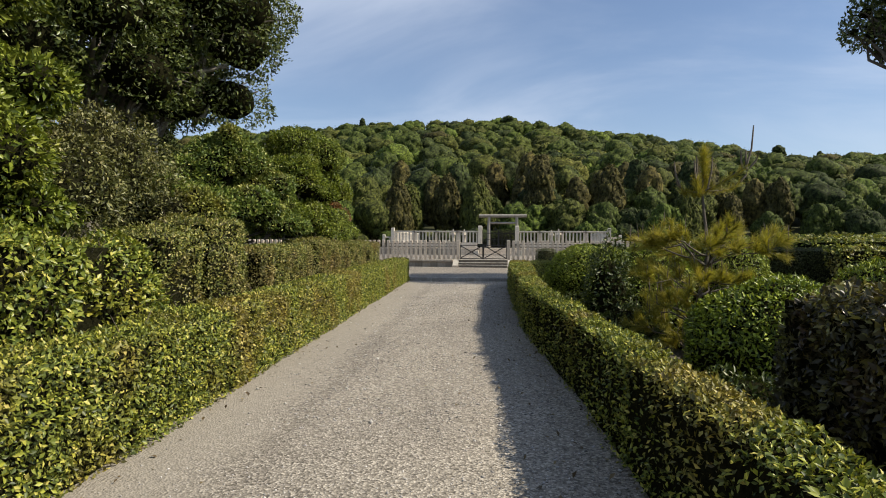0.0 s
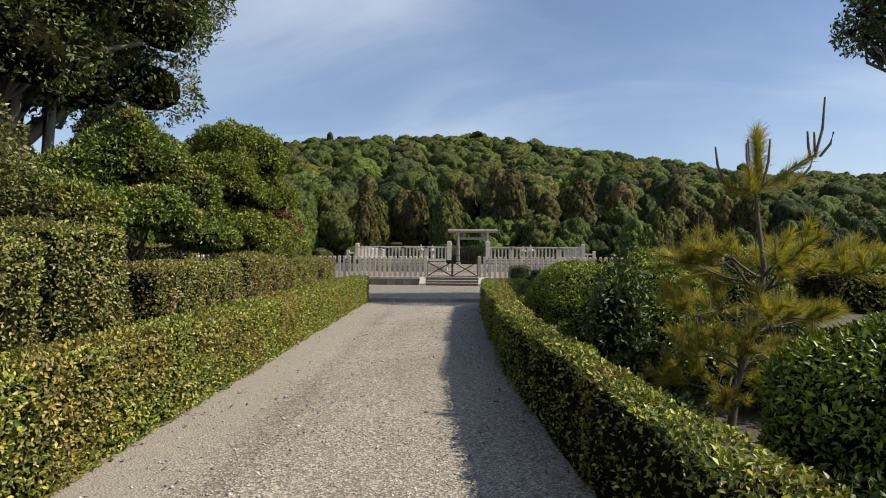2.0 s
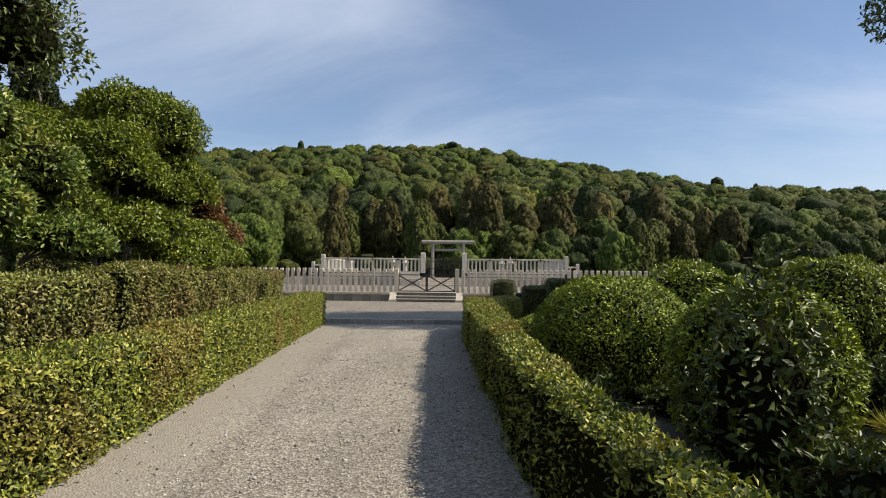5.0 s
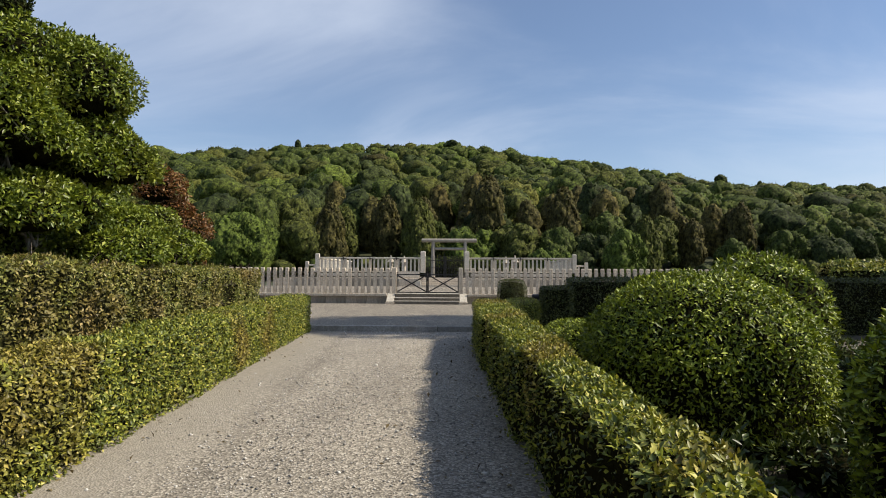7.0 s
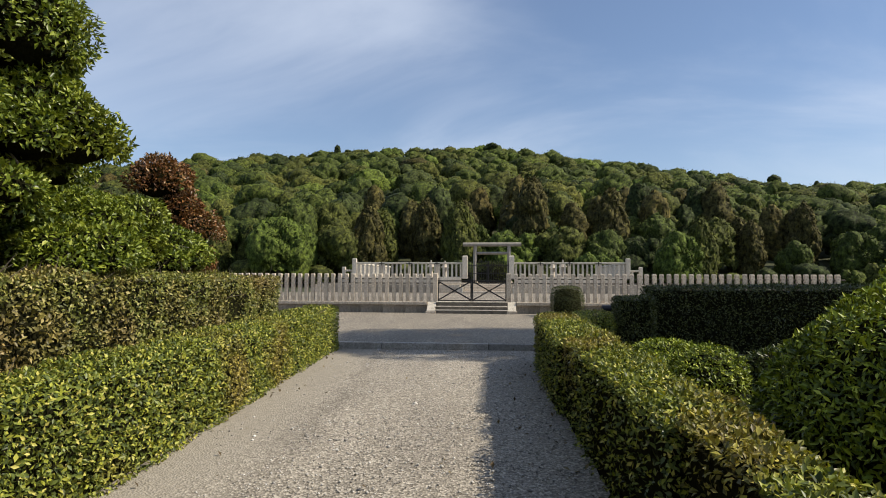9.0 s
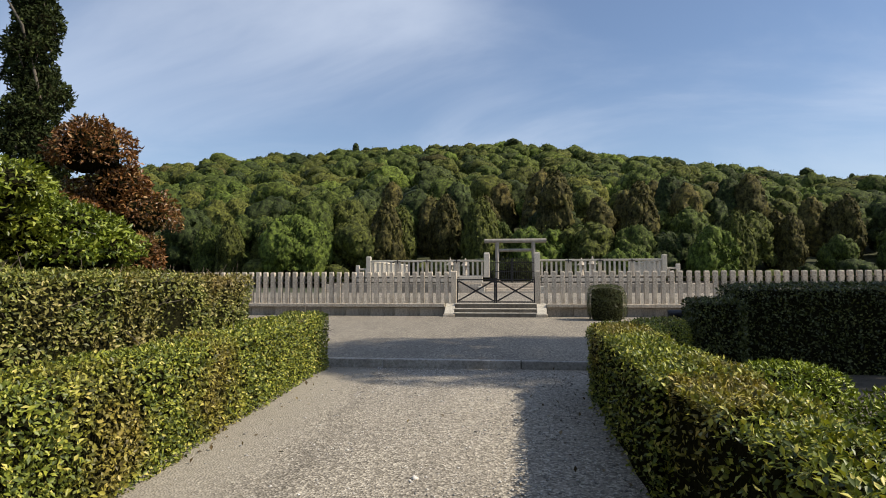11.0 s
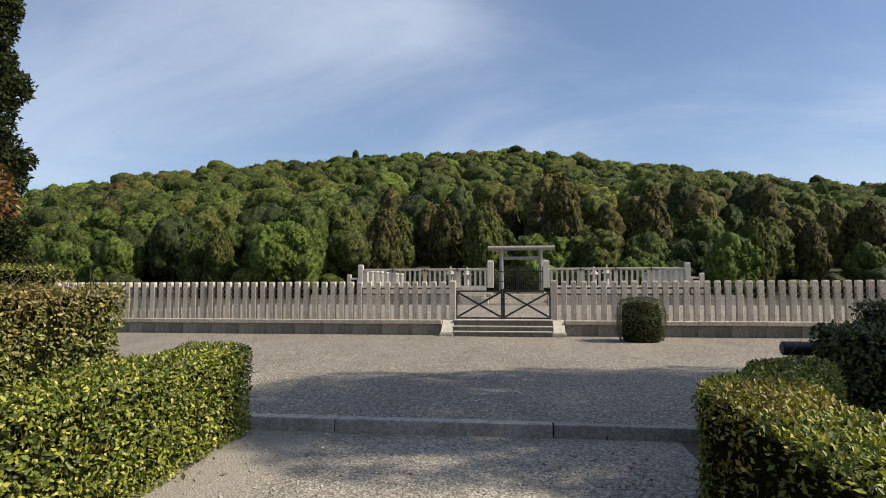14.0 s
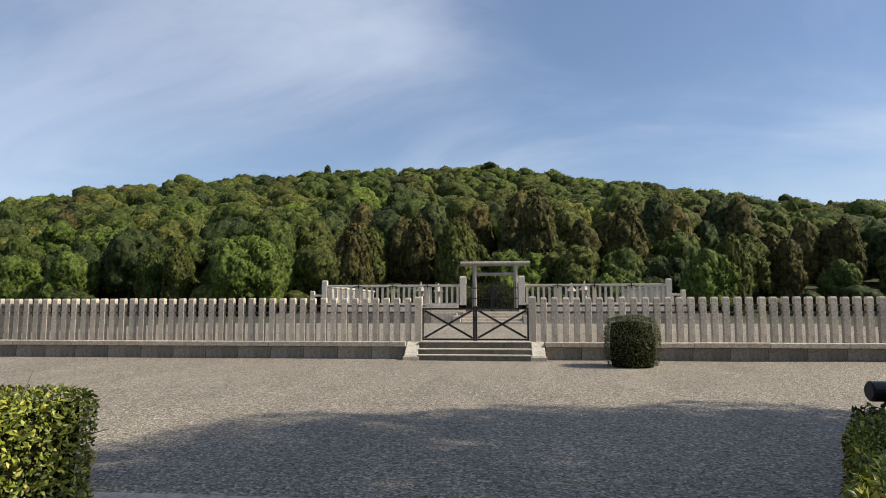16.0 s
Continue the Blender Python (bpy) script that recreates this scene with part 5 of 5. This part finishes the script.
def wood_tree(T, k, mat, x, y, z, s, turn, shared):
    """One tree at the hill's foot; alike trees share their meshes."""
    near = T[k][0]
    if (k, mat) not in shared:
        shared[k, mat] = raw_mesh("crown", near[0], near[1], WOODS[mat])
    if "trunk" not in shared:
        shared["trunk"] = raw_mesh("trunk", *tube([(0, 0, -0.3), (0.05, 0, 1.5), (0, 0.1, 4.5)], [0.32, 0.26, 0.14], 8), M["bark"], smooth=True)
    word = {0: "leafy green broadleaf tree", 1: "olive green tree", 2: "brownish green conifer", 3: "dark green tree", 4: "fresh light green tree"}[mat]
    e = thing("woodland_tree", (x, y, z - 0.4), word + " at the foot of the wooded hill", "tree", "trees at the hill's foot")
    e.rotation_euler, e.scale = (0, 0, turn), (s * 0.9, s * 0.9, s * 1.2)
    for name, key in (("crown", (k, mat)), ("trunk", "trunk")):
        ob = new(name, shared[key])
        ob.parent = e


def build_woods():
    rng = np.random.default_rng(77)
    T = woods_templates()
    spots = []
    yy = FOOT_Y + 1.0
    while yy < RIDGE_Y + 6:
        gap = 5.2 + 0.7 * (yy - FOOT_Y) / 60
        for xx in np.arange(-170, 125, gap):
            spots.append((xx + rng.normal() * gap * 0.28, yy + rng.normal() * gap * 0.25))
        yy += gap * 0.9
    leaves, mats, shared = [], [], {}
    for ex in ((-24.0, 43.0, 0, 4, 1.05), (-31.5, 43.5, 7, 1, 0.8), (-35.0, 44.5, 8, 0, 0.7), (-28.0, 45.0, 6, 1, 0.75), (-44.0, 45.0, 2, 4, 0.8), (9.5, 40.0, 1, 4, 0.5), (12.0, 41.0, 3, 4, 0.55), (20.0, 43.0, 4, 4, 0.8)):
        wood_tree(T, ex[2], ex[3], ex[0], ex[1], 0.36, ex[4], 1.0, shared)
    for sx, sy in spots:
        if sx < -0.98 * (sy + 22) - 8 or sx > 0.72 * (sy + 36) + 12:
            continue
        zc = float(hill(np.array(sx), np.array(sy))) + (rng.normal() * 0.7 if sy < RIDGE_Y - 30 else 0.0)
        front = sy < FOOT_Y + 26
        right = sx > -18
        cone = sy < FOOT_Y + 24 and sx < 38 and rng.random() < (0.58 if front and right else 0.10 if front else 0.15)
        k = rng.integers(6, 10) if cone else rng.integers(0, 6)
        s = rng.uniform(0.78, 1.15) * (1.0 if cone else 1.0)
        if sy > RIDGE_Y - 30:
            s = rng.uniform(0.92, 1.08)
        if front and sx > 14:
            s *= max(0.84, 1.0 - 0.008 * (sx - 14))
        q = rng.random()
        if cone:
            mat = 2 if q < 0.6 else 3 if q < 0.85 else 1
        elif front:
            mat = 0 if q < 0.35 else 1 if q < 0.6 else 3 if q < 0.85 else 4
        else:
            mat = 0 if q < 0.40 else 1 if q < 0.68 else 4 if q < 0.78 else 3 if q < 0.96 else 2
        far = T[k][1]
        zc -= 0.4 if sy > FOOT_Y + 30 else 0.0
        if sy < FOOT_Y + 9:
            wood_tree(T, k, mat, sx, sy, zc - 0.5, s, rng.uniform(0, 6.28), shared)
            continue
        V, F = far
        a = rng.uniform(0, 6.28)
        tall = 1.0 if sy > FOOT_Y + 30 else 1.12
        wide = s if sy > FOOT_Y + 30 else 0.92 * s
        ca, sa = math.cos(a) * wide, math.sin(a) * wide

        def placed(P):
            return np.column_stack([sx + P[:, 0] * ca - P[:, 1] * sa, sy + P[:, 0] * sa + P[:, 1] * ca, zc - 0.6 + P[:, 2] * s * tall])
        leaves.append((placed(V), F))
        mats.append(np.full(len(F), mat))
    for xx in np.arange(-75, 75, 4.0):
        far = T[int(rng.integers(0, 6))][1]
        px, py, q = xx + rng.normal() * 0.5, FOOT_Y - 2.6 + rng.normal() * 0.7, rng.uniform(0.32, 0.55)
        sh = np.array([px, py, 0.0])
        leaves.append((far[0] * q + sh, far[1]))
        m = int(rng.choice([0, 1, 3, 3]))
        mats.append(np.full(len(far[1]), m))
    # small dark trees standing out on the skyline
    for px, py, pz, k, q in ((-2.4, 138.0, 36.8, 3, 0.52), (-44.5, 140.0, 36.6, 8, 0.40), (73.0, 149.0, 28.5, 1, 0.62), (84.0, 149.0, 26.6, 7, 0.40), (-41.5, 140.0, 36.0, 2, 0.30)):
        far = T[k][1]
        sh = np.array([px, py, pz - 5.0 * q])
        leaves.append((far[0] * q + sh, far[1]))
        mats.append(np.full(len(far[1]), 3))
    V, F = join(leaves)
    e = thing("hill_woods", (0, FOOT_Y, 0.36), "dense mixed woods of broadleaf trees and brownish conifers on a hill", "woods", kind="stuff")
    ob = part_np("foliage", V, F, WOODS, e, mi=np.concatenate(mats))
    tagged(ob, kind="stuff")


build_woods()


# ---- loose stones and fallen leaves on the path ----
def build_pebbles():
    rng = np.random.default_rng(91)
    n = 16000
    y = rng.uniform(-34.0, CURB_Y - 0.15, n)
    u = rng.random(n)
    a = np.array([path_left(v) for v in y])
    b = np.array([path_right(v) for v in y])
    x = a + 0.15 + (b - a - 0.2) * np.where(rng.random(n) < 0.75, 0.2 + 0.8 * u, u)
    r = rng.lognormal(math.log(0.0085), 0.38, n)
    octa = np.array([(1, 0, 0), (0, 1, 0), (-1, 0, 0), (0, -1, 0), (0, 0, 1), (0, 0, -1)], float)
    tri = np.array([(0, 1, 4), (1, 2, 4), (2, 3, 4), (3, 0, 4), (1, 0, 5), (2, 1, 5), (3, 2, 5), (0, 3, 5)])
    D = octa[None] * (r[:, None, None] * rng.uniform(0.6, 1.4, (n, 6, 1))) * np.array([1, 1, 0.62])
    t = rng.uniform(0, 6.28, n)
    c, q = np.cos(t)[:, None], np.sin(t)[:, None]
    V = np.stack([D[:, :, 0] * c - D[:, :, 1] * q + x[:, None], D[:, :, 0] * q + D[:, :, 1] * c + y[:, None], D[:, :, 2] + (z_path(y) + r * 0.25)[:, None]], axis=-1).reshape(-1, 3)
    F = (np.arange(n)[:, None, None] * 6 + tri[None]).reshape(-1, 3)
    ob = part_np("loose_stones", V, F, M["pebble"])
    tagged(ob, "loose grey pebbles strewn over the gravel path", "gravel", kind="stuff")


def build_fallen_leaves():
    rng = np.random.default_rng(92)
    pts = []
    for _ in range(420):
        y = rng.uniform(-33, CURB_Y - 0.1)
        side = rng.random()
        x = path_right(y) - rng.exponential(0.35) if side < 0.6 else path_left(y) + rng.exponential(0.22) if side < 0.92 else rng.uniform(path_left(y), path_right(y))
        pts.append((x, y, z_path(y) + 0.012))
    for p in ((2.65, -26.94, z_path(-26.94) + 0.015), (2.67, -28.15, z_path(-28.15) + 0.015)):
        pts += [p, (p[0] + 0.03, p[1] + 0.02, p[2])]
    P = np.array(pts)
    N = np.tile([0.0, 0.0, 1.0], (len(P), 1))
    V, F = leaf_arrays(P, N, 0.055, 0.03, rng, -0.05, 3.0)
    V[:, 2] = np.maximum(V[:, 2], z_path(V[:, 1]) + 0.006)
    m = leaf_material("fallen_leaves", [(0.0, (0.05, 0.035, 0.018)), (0.5, (0.11, 0.075, 0.035)), (1.0, (0.24, 0.19, 0.10))], (0.10, 0.07, 0.03), 2.0, rough=0.6, gain=1.2)
    tagged(part_np("fallen_leaves", V, F, m), "dry brown leaves fallen along the path's edges", "leaves", kind="stuff")


build_pebbles()
build_fallen_leaves()
